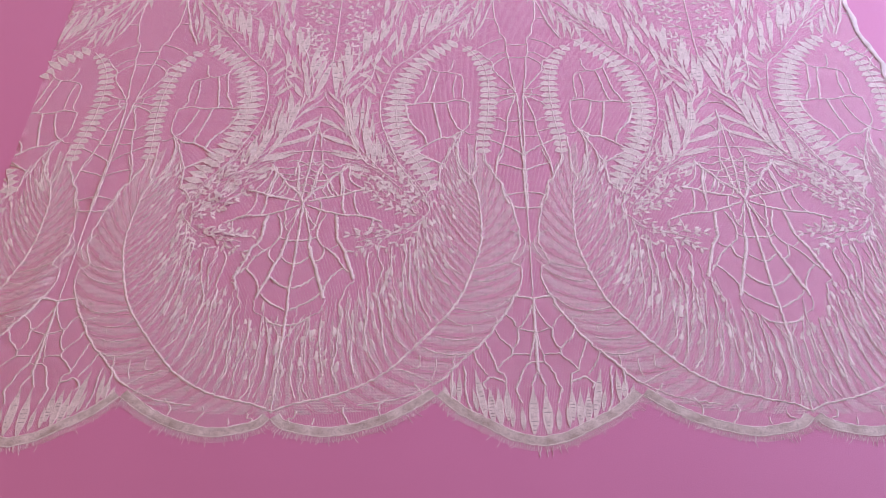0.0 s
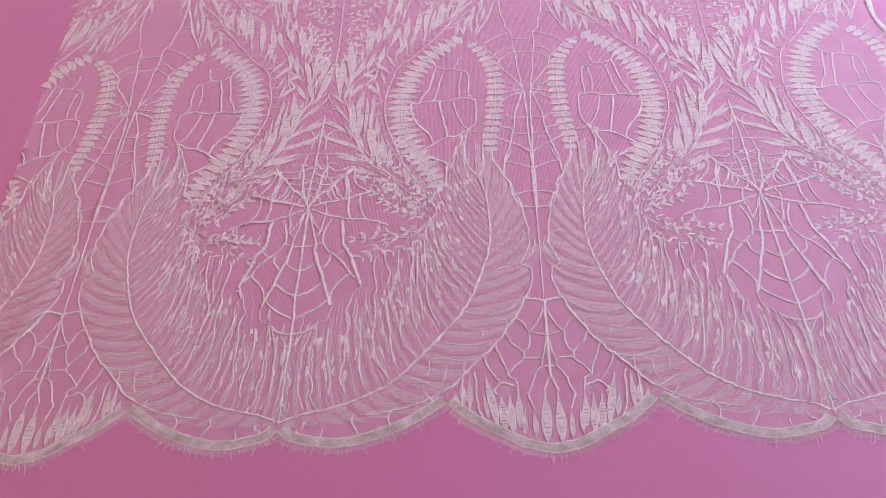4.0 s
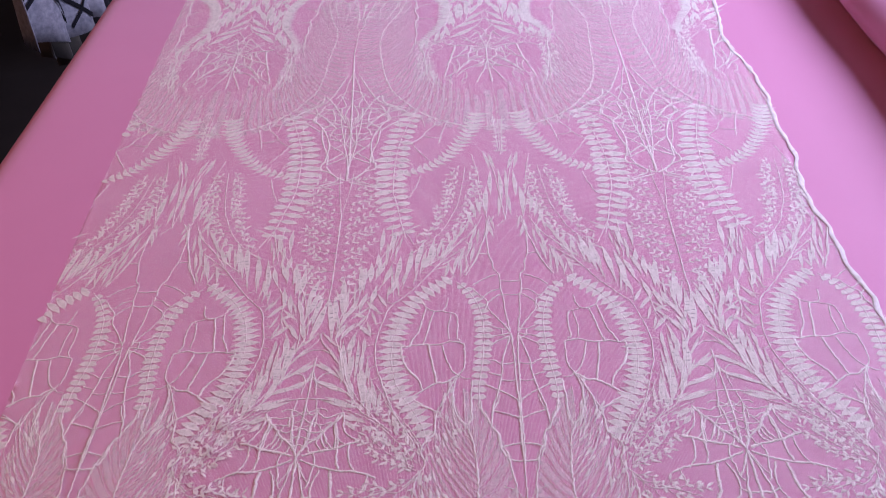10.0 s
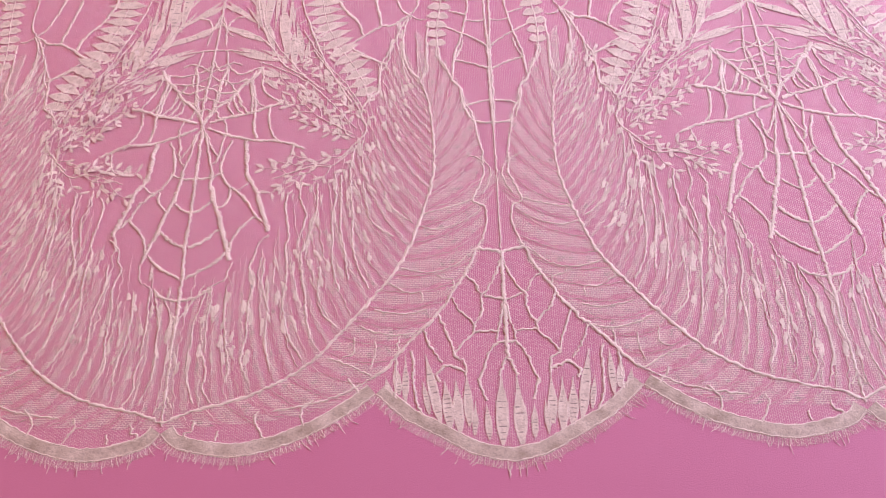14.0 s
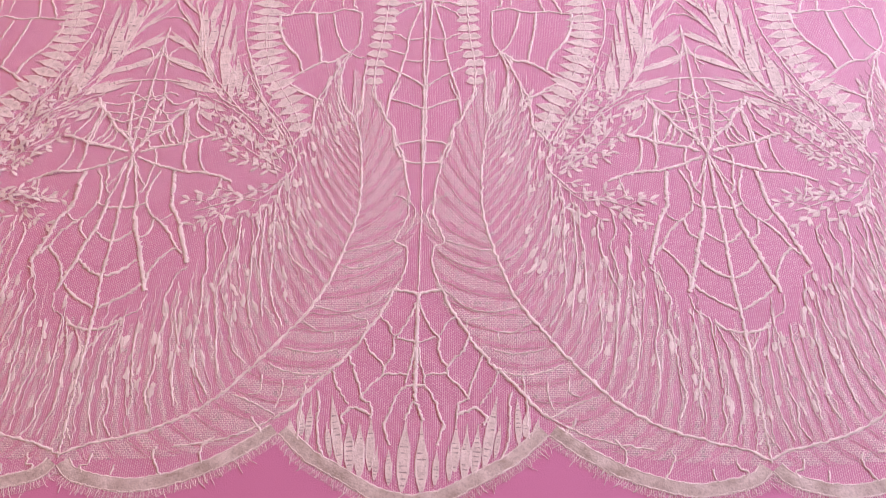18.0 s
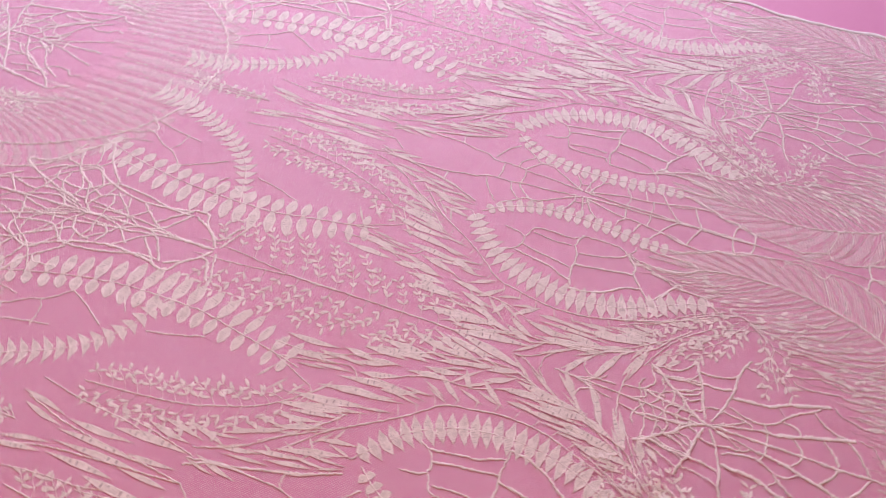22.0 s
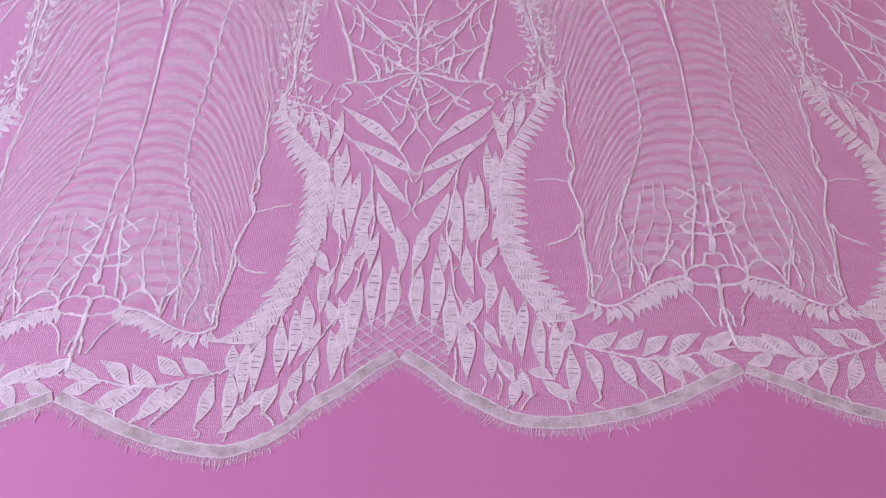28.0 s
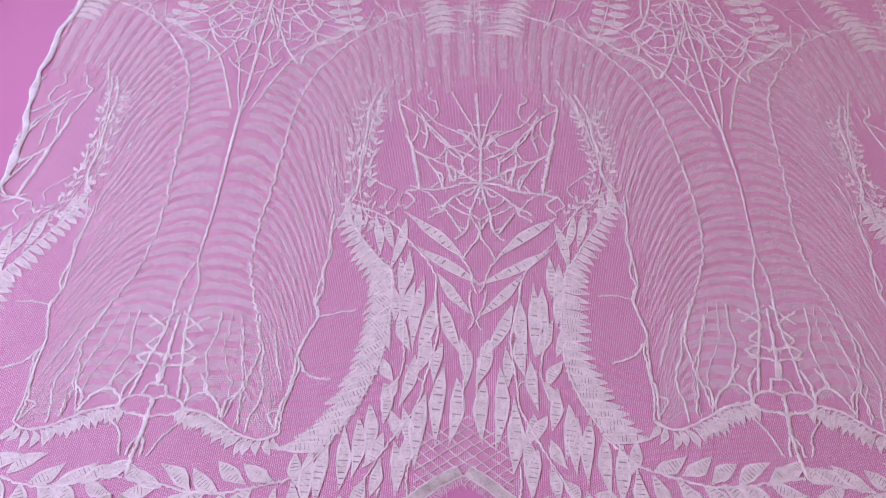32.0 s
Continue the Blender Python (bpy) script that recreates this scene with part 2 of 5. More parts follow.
def unit_leaf(name, widths, dip, bend=0.0):
    """A leaf one long and one wide: a corded rim round a thin stitched filling."""
    jag = random.Random(name + str(widths) + str(bend))
    rows = 9
    verts, faces, slots, n = [], [], [], rows
    for i in range(n):
        x = i / (n - 1)
        w = float(np.interp(x, [q / (len(widths) - 1) for q in range(len(widths))], widths))
        for f, z in ((-1, 0.0), (-0.84, 1.0), (-0.66, dip), (0.66, dip), (0.84, 1.0), (1, 0.0)):
            rough = 1 + jag.uniform(-0.11, 0.11)
            verts.append((x, 0.5 * w * f * rough + bend * math.sin(math.pi * x), z * min(1, w * 2.2)))
    for i in range(n - 1):
        for j in range(5):
            a = 6 * i + j
            faces.append((a, a + 6, a + 7, a + 1))
            slots.append(1 if j == 2 else 0)
    me = bpy.data.meshes.new(name)
    me.from_pydata(verts, [], faces)
    me.materials.append(THREAD)
    me.materials.append(LEAF)
    me.polygons.foreach_set("material_index", slots)
    me.polygons.foreach_set("use_smooth", [True] * len(faces))
    return me


POINTED = [unit_leaf("leaflet", w, 0.7) for w in ((0.8, 1.0, 0.8, 0.5, 0.24, 0.03), (0.75, 1.0, 0.76, 0.45, 0.2, 0.03), (0.85, 0.95, 0.74, 0.54, 0.28, 0.04))]
OVAL = [unit_leaf("leaflet", w, 0.35) for w in ((0.2, 0.72, 1.0, 0.95, 0.66, 0.15), (0.25, 0.8, 1.0, 0.9, 0.7, 0.1))]
BEAD = [unit_leaf("leaflet", w, 0.3) for w in ((0.45, 0.95, 1.0, 0.8, 0.5, 0.12), (0.5, 1.0, 0.95, 0.75, 0.4, 0.08))]
BLUNT = [unit_leaf("leaflet", w, 0.6) for w in ((0.9, 1.0, 1.0, 0.85, 0.6, 0.2), (0.95, 1.0, 0.95, 0.8, 0.5, 0.15))]
SLIM = ((0.08, 0.55, 0.95, 1.0, 0.75, 0.35, 0.03), (0.04, 0.34, 0.75, 1.0, 0.9, 0.5, 0.04), (0.05, 0.5, 0.95, 0.95, 0.65, 0.3, 0.02))
LONG = [unit_leaf("leaf", w, 0.3, b) for w, b in zip(SLIM, (0.25, 0.1, -0.2))]
CURL_L = [unit_leaf("leaf", w, 0.3, b) for w, b in zip(SLIM, (0.4, 0.55, 0.3))]
CURL_R = [unit_leaf("leaf", w, 0.3, b) for w, b in zip(SLIM, (-0.4, -0.55, -0.3))]
BOTTLE = [unit_leaf("finger", w, 0.5) for w in ((0.12, 0.2, 0.5, 0.95, 1.0, 0.8, 0.3), (0.1, 0.3, 0.8, 0.9, 1.0, 0.7, 0.2))]


class Motif:
    """Collects cords, nets and leaves of one motif in one half repeat, then links them as a part of the lace."""
    def __init__(self, half, seed):
        self.h, self.r = half, random.Random(seed)
        self.v, self.f, self.leaves = [], [], []

    def point(self, u, v, z=0.0):
        x, y = self.h.at(u, v)
        return (x, y, lift(x, y) + z)

    def ribbon(self, line, width_of, height, flat=False, wobble=0.0, kink=0.0):
        run = []
        phase = self.r.random() * 50
        for i, q in enumerate(line):
            a, b = line[max(0, i - 1)], line[min(len(line) - 1, i + 1)]
            way = b - a
            side = Vector((-way.y, way.x)).normalized() if way.length > 1e-6 else Vector((1, 0))
            t = i / max(1, len(line) - 1)
            q = q + side * wobble * noise.noise(Vector((i * 0.55 + phase, phase, 0)))
            if kink:
                q = q + side * kink * self.r.uniform(-1, 1)
            if not self.h.inside(q.x, q.y):
                self.strip(run, flat)
                run = []
                continue
            w = width_of(t) * (1 + (0.4 * noise.noise(Vector((i * 0.5, phase, 7))) + self.r.uniform(-0.38, 0.38) if not flat else 0)) / 2
            row = []
            for f, z in (((-1, 0), (0, 0.15), (1, 0)) if flat else ((-1, 0), (-0.75, 0.9), (0, 1), (0.75, 0.9), (1, 0))):
                e = q + side * w * f
                row.append(self.point(e.x, e.y, 0.0001 + z * height))
            run.append(row)
        self.strip(run, flat)

    def strip(self, run, flat):
        if len(run) < 2:
            return
        n, base = len(run[0]), len(self.v)
        for row in run:
            self.v.extend(row)
        for i in range(len(run) - 1):
            for j in range(n - 1):
                a = base + i * n + j
                self.f.append((a, a + 1, a + n + 1, a + n))

    def cord(self, w, *flat):
        pts = list(zip(flat[::2], flat[1::2]))
        if (max(flat[::2]) <= 2 and not self.h.owns_middle) or (min(flat[::2]) >= 218 and not self.h.owns_fold):
            return
        self.ribbon(smooth(pts, 1.3), lambda t: (w if w < 3 else 3 + (w - 3) * 0.4) * 0.88, 0.00014 + 0.000026 * w, wobble=1.0, kink=0.3 + 0.08 * w)

    def curve(self, pts, w, wobble=0.9, step=2.6):
        self.ribbon(smooth(pts, step), lambda t: w * 0.85, 0.00013 + 0.000024 * w, wobble=wobble, kink=0.25)

    def leaf(self, w, u0, v0, u1, v1, shapes=LONG):
        self.leaves.append((u0, v0, u1, v1, w, shapes))

    def curl(self, side):
        """Leaves bow outwards from their stem, whichever way the half is mirrored."""
        flip = 1 if self.h.fold(0.5) > self.h.middle(0.5) else -1
        return CURL_L if side * flip < 0 else CURL_R

    def flake(self, u0, v0, u1, v1, w):
        """A tiny leaf, joined into the motif's own mesh."""
        if not self.h.inside((u0 + u1) / 2, (v0 + v1) / 2):
            return
        a, b = Vector((u0, v0)), Vector((u1, v1))
        d = b - a
        s = Vector((-d.y, d.x)).normalized() * w / 2
        base = len(self.v)
        twist = self.r.uniform(-0.25, 0.25)
        for t, f, z in ((0, 0, 1), (0.3, 0.8, 1), (0.65, 1, 1), (1, 0, 1), (0.62, -1, 1), (0.28, -0.7, 1), (0.5, 0, 2.2)):
            q = a + d * t + s * (f + twist * math.sin(math.pi * t) * 2)
            self.v.append(self.point(q.x, q.y, 0.00017 * z))
        self.f += [(base + e, base + 6, base + (e + 1) % 6) for e in range(6)]

    def clot(self, c, d, w):
        """A ragged patch of close stitching, flat and with stepped sides."""
        if not self.h.inside(c.x, c.y, -0.008):
            return
        side = Vector((-d.y, d.x)).normalized()
        run = []
        for i in range(6):
            t = i / 5 * 2 - 1
            m = c + d * t + side * self.r.uniform(-0.5, 0.5)
            e = w * 0.5 * (1 - 0.55 * t * t) * self.r.uniform(0.45, 1.3)
            run.append([self.point(*(m + side * e * f), 0.00016 + 0.00014 * (f == 0)) for f in (-1, 0, 1)])
        self.strip(run, True)

    def apart(self, mat, parent, label):
        """Cords that touch one another make one web; those that stand off are cords of their own."""
        root = list(range(len(self.v)))

        def find(i):
            while root[i] != i:
                root[i] = root[root[i]]
                i = root[i]
            return i
        for face in self.f:
            for i in face[1:]:
                root[find(i)] = find(face[0])
        near = {}
        for i, (x, y, z) in enumerate(self.v):
            cell = (int(x // 0.0016), int(y // 0.0016))
            for a in (-1, 0, 1):
                for b in (-1, 0, 1):
                    j = near.get((cell[0] + a, cell[1] + b))
                    if j is not None:
                        root[find(i)] = find(j)
            near.setdefault(cell, i)
        groups = {}
        for face in self.f:
            groups.setdefault(find(face[0]), []).append(face)
        for faces in groups.values():
            used = sorted({i for face in faces for i in face})
            at = {i: q for q, i in enumerate(used)}
            raw("web" if len(used) > 150 else "cord", [self.v[i] for i in used], [tuple(at[i] for i in face) for face in faces], mat, parent, label if len(used) > 150 else "")

    def put(self, name, mat, parent, label="", leaf_name="leaf", kind=""):
        leaves = [q for q in self.leaves if self.h.inside((q[0] + q[2]) / 2, (q[1] + q[3]) / 2, -0.001)]
        if not self.v and not leaves:
            return None
        if not self.v:
            u, v = leaves[0][:2]
            self.flake(u, v, leaves[0][2], leaves[0][3], 0.5)
            if not self.v:
                return None
        if name == "web":
            self.apart(mat, parent, label)
            return None
        ob = raw(name, self.v, self.f, mat, parent, label)
        if kind:
            tagged(ob, kind=kind)
        for u0, v0, u1, v1, w, shapes in leaves:
            a, b = Vector(self.point(u0, v0)), Vector(self.point(u1, v1))
            d = b - a
            o = new(leaf_name, self.r.choice(shapes))
            o.parent = ob
            turn = d.to_track_quat("X", "Z").to_matrix().to_4x4()
            o.matrix_basis = Matrix.Translation(a + Vector((0, 0, 0.0001 + 0.0001 * self.r.random()))) @ turn @ Matrix.Diagonal((d.length, w / 1000, 0.00022, 1))
        return ob


def frond(k, stem, n, length, width, angle, shapes, stem_w=1.6, sides=(1, -1), tiny=False, ends=(0.02, 0.98)):
    """Leaflets in pairs along a stem; length, width and angle are given along it."""
    line = Line(stem)
    if stem_w:
        k.curve(stem, stem_w)
    for i in range(n):
        s = ends[0] + (ends[1] - ends[0]) * (i + 0.5) / n
        for side in sides:
            q = line.at(s)
            ln = length(s, side) * (k.r.uniform(0.84, 1.16) if shapes is LONG else k.r.uniform(0.92, 1.08))
            if ln < 1.5:
                continue
            d = turned(line.way(s), side * (angle(s, side) + (k.r.uniform(-5, 5) if shapes is LONG else k.r.uniform(-3, 3))))
            a, b = q + d * 0.4, q + d * ln
            if tiny:
                k.flake(a.x, a.y, b.x, b.y, width(s, side))
            else:
                k.leaf(width(s, side), a.x, a.y, b.x, b.y, shapes if shapes is not LONG else k.curl(side))


def sprig(k, stem, n, reach, size, lean=38, stem_w=1.4, gap=8.5, sides=(1, -1)):
    """A weed with side shoots that carry tiny seeds."""
    line = Line(stem)
    k.curve(stem, stem_w)
    for i in range(n):
        s = 0.02 + 0.96 * i / n
        for side in sides:
            q, d = line.at(s), turned(line.way(s), side * (lean + k.r.uniform(-6, 6)))
            ln = reach(s) * k.r.uniform(0.85, 1.1)
            bend = turned(d, -side * 22)
            shoot = Line([q, q + d * ln * 0.5, q + d * ln * 0.5 + bend * ln * 0.5])
            if ln > 9:
                k.curve([shoot.at(0), shoot.at(0.5), shoot.at(1)], 0.7)
            m = max(1, int(ln / gap))
            for j in range(1, m + 1):
                c, w0 = shoot.at(j / m), shoot.way(min(0.98, j / m))
                for e in (1, -1):
                    w = turned(w0, e * k.r.uniform(18, 60))
                    t = c + w * size * k.r.uniform(0.7, 1.3)
                    k.flake(c.x, c.y, t.x, t.y, size * k.r.uniform(0.3, 0.4))


# ---- room ----
def slab(name, x0, x1, y0, y1, z0, z1, mat, parent=None, bevel=0.0):
    bm = bmesh.new()
    bmesh.ops.create_cube(bm, size=1)
    bm.transform(Matrix.Translation(((x0 + x1) / 2, (y0 + y1) / 2, (z0 + z1) / 2)) @ Matrix.Diagonal((x1 - x0, y1 - y0, z1 - z0, 1)))
    if bevel:
        bmesh.ops.bevel(bm, geom=bm.edges[:], offset=bevel, segments=2, affect="EDGES")
    return part(name, bm, mat, parent, smooth=False)


# Wall and ceiling greys are kept dark to limit light bounced onto the table.
WALL = cloth_material("wall_paint", (0.20, 0.19, 0.17), (0.26, 0.24, 0.22), 0.9, 0.0, 300.0, 2.0)
CEIL = cloth_material("ceiling_paint", (0.24, 0.23, 0.21), (0.30, 0.29, 0.27), 0.9, 0.0, 300.0, 2.0)
FLOOR = cloth_material("dark_floor", (0.020, 0.018, 0.017), (0.035, 0.031, 0.028), 0.5, 0.0, 60.0, 3.0)
WOOD = cloth_material("table_wood", (0.16, 0.10, 0.06), (0.24, 0.15, 0.09), 0.5, 0.0, 90.0, 6.0)
STEEL, st, sb = material("rail_steel", (0.5, 0.5, 0.5), 0.3)
sb.inputs["Metallic"].default_value = 1.0
st.links.new(ramp(st, noise_of(st, 40.0), [(0.3, (0.36, 0.36, 0.36)), (0.7, (0.55, 0.55, 0.55))]), sb.inputs["Base Color"])

tagged(slab("floor", -2.6, 1.7, -2.6, 4.2, -1.0, -0.9, FLOOR), "dark worn shop floor under the tables", "floor", kind="structure")
tagged(slab("ceiling", -2.6, 1.7, -2.6, 4.2, 1.9, 2.0, CEIL), "plain grey ceiling closing the shop, out of view", "ceiling", kind="structure")
# The unseen east wall stands close so the window light falls off steeply.
for nm, box in (("wall_west", (-2.6, -2.5, -2.5, 4.1, -0.9, 1.9)), ("wall_north", (-2.6, 1.7, 4.1, 4.2, -0.9, 1.9)), ("wall_south", (-2.6, 1.7, -2.6, -2.5, -0.9, 1.9)),
                ("wall_east_sill", (1.6, 1.7, -2.5, 4.1, -0.9, 0.3)), ("wall_east_head", (1.6, 1.7, -2.5, 4.1, 1.75, 1.9)),
                ("wall_east_south", (1.6, 1.7, -2.5, -0.2, 0.3, 1.75)), ("wall_east_north", (1.6, 1.7, 3.2, 4.1, 0.3, 1.75))):
    tagged(slab(nm, *box, WALL), "plain painted wall closing the shop", "wall", kind="structure")
frame_ob = empty("window_1", "wide unseen shop window with a plain grey frame", "window", (1.62, 1.5, 0.3))
tagged(frame_ob, kind="structure")
for nm, box in (("window_sill", (-0.06, 0.05, -1.7, 1.7, 0.0, 0.03)), ("window_head", (-0.03, 0.05, -1.7, 1.7, 1.41, 1.45)), ("window_jamb", (-0.03, 0.05, -1.7, -1.66, 0.03, 1.41)),
                ("window_jamb", (-0.03, 0.05, 1.66, 1.7, 0.03, 1.41)), ("mullion", (-0.02, 0.04, -0.02, 0.02, 0.03, 1.41))):
    slab(nm, *box, CEIL, frame_ob)

# ---- cutting table with its pink cloth ----
table = empty("cutting_table", "long cutting table covered by smooth pink crepe", "table", (0.1, 0.7, -0.9))
for x in (-0.58, 0.90):
    for y in (-0.95, 0.75):
        slab("leg", x - 0.035, x + 0.035, y - 0.035, y + 0.035, 0.0, 0.86, WOOD, table, 0.004)
slab("tabletop", -0.76, 0.99, -1.05, 0.93, 0.86, 0.895, WOOD, table, 0.004)


def drape():
    """One sheet over the table that turns down softly along the long sides and the ends."""
    xs = [-0.715 + 1.733 * i / 130 for i in range(131)]
    ys = [-0.26 + 1.84 * j / 140 for j in range(141)]
    prof = [(0.055 * math.sin(a), -0.055 * (1 - math.cos(a))) for a in [radians(15 * q) for q in range(1, 7)]] + [(0.055, -0.16), (0.058, -0.33), (0.054, -0.5)]
    cols = [(xs[0] - p, q, i + 1) for i, (p, q) in enumerate(prof)][::-1] + [(x, 0.0, 0) for x in xs] + [(xs[-1] + p, q, i + 1) for i, (p, q) in enumerate(prof)]
    rows = [(ys[0] - p, q, i + 1) for i, (p, q) in enumerate(prof)][::-1] + [(y, 0.0, 0) for y in ys] + [(ys[-1] + p, q, i + 1) for i, (p, q) in enumerate(prof)]
    verts, faces = [], []
    for y, zy, ry in rows:
        for x, zx, rx in cols:
            z = min(zx, zy) if not (rx and ry) else zx + zy * 0.2
            wave = 0.0003 * noise.noise(Vector((x * 3, y * 2.2, 2.0))) if not (rx or ry) else 0.010 * noise.noise(Vector((x * 4, y * 4, z))) * min(1, -z * 4)
            fold = 0.0
            for k, (fx, fy, tx, ty) in enumerate(((0.62, 0.96, 0.86, 1.00), (0.66, 1.26, 0.72, 1.20), (0.5, 1.36, 0.7, 1.42))):
                dx, dy = tx - fx, ty - fy
                t = ((x - fx) * dx + (y - fy) * dy) / (dx * dx + dy * dy)
                off = abs((x - fx) * dy - (y - fy) * dx) / math.hypot(dx, dy)
                if 0 < t < 1:
                    fold += 0.003 * math.sin(math.pi * t) * math.exp(-(off / 0.014) ** 2)
            out = wave if (rx or ry) else 0.0
            verts.append((x + (out if rx else 0), y + (out if ry else 0), z - 0.0002 + (wave if not (rx or ry) else 0) + fold))
    n = len(cols)
    for j in range(len(rows) - 1):
        for i in range(n - 1):
            a = j * n + i
            faces.append((a, a + 1, a + n + 1, a + n))
    return raw("pink_cloth", verts, faces, PINK, None)


tagged(drape(), "smooth pink crepe cloth spread over the cutting table", "cloth")


def bolt():
    """The rest of the pink cloth, loosely rolled along the table's far side."""
    verts, faces, n = [], [], 40
    ys = [0.55 + 1.06 * j / 30 for j in range(31)]
    for j, y in enumerate(ys):
        for i in range(n + 1):
            a = 2 * math.pi * i / n * 1.6 + 0.9
            r = 0.075 - 0.018 * i / n + 0.004 * noise.noise(Vector((math.cos(a) * 1.5, math.sin(a) * 1.5, y * 5)))
            squash = 0.62
            verts.append((0.695 + 0.010 * noise.noise(Vector((y * 2, 0, 5))) + r * 1.25 * math.cos(a), y, 0.052 + r * squash * math.sin(a)))
    for j in range(30):
        for i in range(n):
            a = j * (n + 1) + i
            faces.append((a, a + 1, a + n + 2, a + n + 1))
    return raw("cloth_roll", verts, faces, PINK, None)


roll = tagged(bolt(), "loosely rolled end of the pink crepe cloth", "cloth roll")
roll.modifiers.new("thickness", "SOLIDIFY").thickness = 0.0015

# ---- hanging goods beside the table ----
GREY = cloth_material("grey_tweed", (0.16, 0.17, 0.20), (0.42, 0.43, 0.47), 0.8, 0.2, 260.0, 70.0)
OLIVE = cloth_material("olive_cloth", (0.050, 0.045, 0.035), (0.085, 0.078, 0.06), 0.85, 0.2, 260.0, 30.0)
BLACK = cloth_material("black_cloth", (0.010, 0.010, 0.013), (0.020, 0.020, 0.026), 0.85, 0.1, 260.0, 30.0)
NAVY = cloth_material("navy_cloth", (0.015, 0.018, 0.030), (0.03, 0.034, 0.05), 0.8, 0.1, 260.0, 30.0)
PALE = cloth_material("silver_cloth", (0.30, 0.31, 0.35), (0.62, 0.63, 0.68), 0.5, 0.2, 260.0, 60.0)
RIBBON, rt, rb = material("black_ribbon", (0.012, 0.012, 0.016), 0.5)

rail = empty("garment_rail", "steel garment rail with hanging cloth lengths", "garment rail", (-1.42, 2.0, -0.9))
for nm, a, b, rad in (("bar", (0, -1.3, 1.75), (0, 1.5, 1.75), 0.014), ("post", (0, -1.25, 0.02), (0, -1.25, 1.75), 0.014), ("post", (0, 1.45, 0.02), (0, 1.45, 1.75), 0.014),
                      ("foot", (-0.25, -1.25, 0.02), (0.25, -1.25, 0.02), 0.016), ("foot", (-0.25, 1.45, 0.02), (0.25, 1.45, 0.02), 0.016)):
    a, b = Vector(a), Vector(b)
    bm = bmesh.new()
    bmesh.ops.create_cone(bm, cap_ends=True, segments=14, radius1=rad, radius2=rad, depth=(b - a).length)
    bm.transform(Matrix.Translation((a + b) / 2) @ (b - a).to_track_quat("Z", "Y").to_matrix().to_4x4())
    part(nm, bm, STEEL, rail)


def hanging(label, x, y0, y1, top, bottom, mat, folds, seed):
    """A cloth length hung over the rail, with soft upright folds and an uneven hem."""
    r = random.Random(seed)
    verts, faces, n, m = [], [], 28, 22
    ph = r.random() * 6
    for j in range(m + 1):
        t = j / m
        for i in range(n + 1):
            s = i / n
            y = y0 + (y1 - y0) * s + 0.02 * math.sin(3 * t + ph)
            dx = 0.028 * math.sin(folds * math.pi * s + ph + t) * (0.3 + t) + 0.012 * noise.noise(Vector((s * 5, t * 3, seed)))
            z = top + (bottom + 0.05 * math.sin(4 * s + ph) - top) * t
            verts.append((x + dx + 0.03 * t, y, z))
    for j in range(m):
        for i in range(n):
            a = j * (n + 1) + i
            faces.append((a, a + n + 1, a + n + 2, a + 1))
    ob = raw("hanging_cloth", verts, faces, mat, None)
    ob.modifiers.new("thickness", "SOLIDIFY").thickness = 0.003
    tagged(ob, label, "hanging cloth", "cloth lengths on the rail")
    return ob, verts, n


GOODS = [("black cloth length hanging from the rail", -1.46, 0.75, 1.15, -0.55, BLACK, 5), ("navy cloth length with faint embroidery on the rail", -1.36, 1.15, 1.60, -0.75, NAVY, 4),
         ("dark olive cloth length hanging in folds", -1.38, 1.62, 1.80, -0.42, OLIVE, 5), ("grey tweed length crossed by black ribbon on the rail", -1.22, 1.86, 2.24, -0.40, GREY, 4),
         ("dark olive cloth length hanging in folds", -1.36, 2.22, 2.42, -0.6, OLIVE, 4), ("pale silver cloth length hanging from the rail", -1.30, 2.44, 2.75, -0.50, PALE, 5),
         ("black cloth length hanging from the rail", -1.42, 2.76, 3.3, -0.7, BLACK, 6)]
for q, (label, x, y0, y1, bottom, mat, folds) in enumerate(GOODS):
    ob, vs, n = hanging(label, x, y0, y1, 0.86, bottom, mat, folds, q)
    if mat is GREY:
        for lead in (1, -1):
            for c in range(-6, 16):
                rv, rf = [], []
                for i in range(15):
                    s = i / 14
                    t = (c * 0.145 + lead * s * 0.42)
                    if not 0.02 < t < 0.98:
                        continue
                    a = vs[min(22, int(t * 22)) * (n + 1) + int(s * n)]
                    b = vs[min(22, int(t * 22) + 1) * (n + 1) + int(s * n)]
                    f = t * 22 - int(t * 22)
                    p = Vector(a) * (1 - f) + Vector(b) * f
                    rv += [(p.x + 0.007, p.y, p.z - 0.008), (p.x + 0.009, p.y, p.z + 0.008)]
                if len(rv) >= 4:
                    rf = [(2 * i, 2 * i + 1, 2 * i + 3, 2 * i + 2) for i in range(len(rv) // 2 - 1)]
                    raw("ribbon", rv, rf, RIBBON, ob, "black crossing ribbon")
    if mat is NAVY:
        for c in range(7):
            ev, ef = [], []
            cy, cz, rr = y0 + 0.08 + 0.045 * c, -0.25 - 0.09 * (c % 4), 0.035
            for i in range(13):
                a = 2 * math.pi * i / 12
                for g in (1.0, 0.82):
                    ev.append((x + 0.075, cy + rr * g * math.cos(a), cz + rr * g * math.sin(a)))
            ef = [(2 * i, 2 * i + 1, 2 * i + 3, 2 * i + 2) for i in range(12)]
            raw("embroidery", ev, ef, OLIVE, ob, "faint stitched ring")


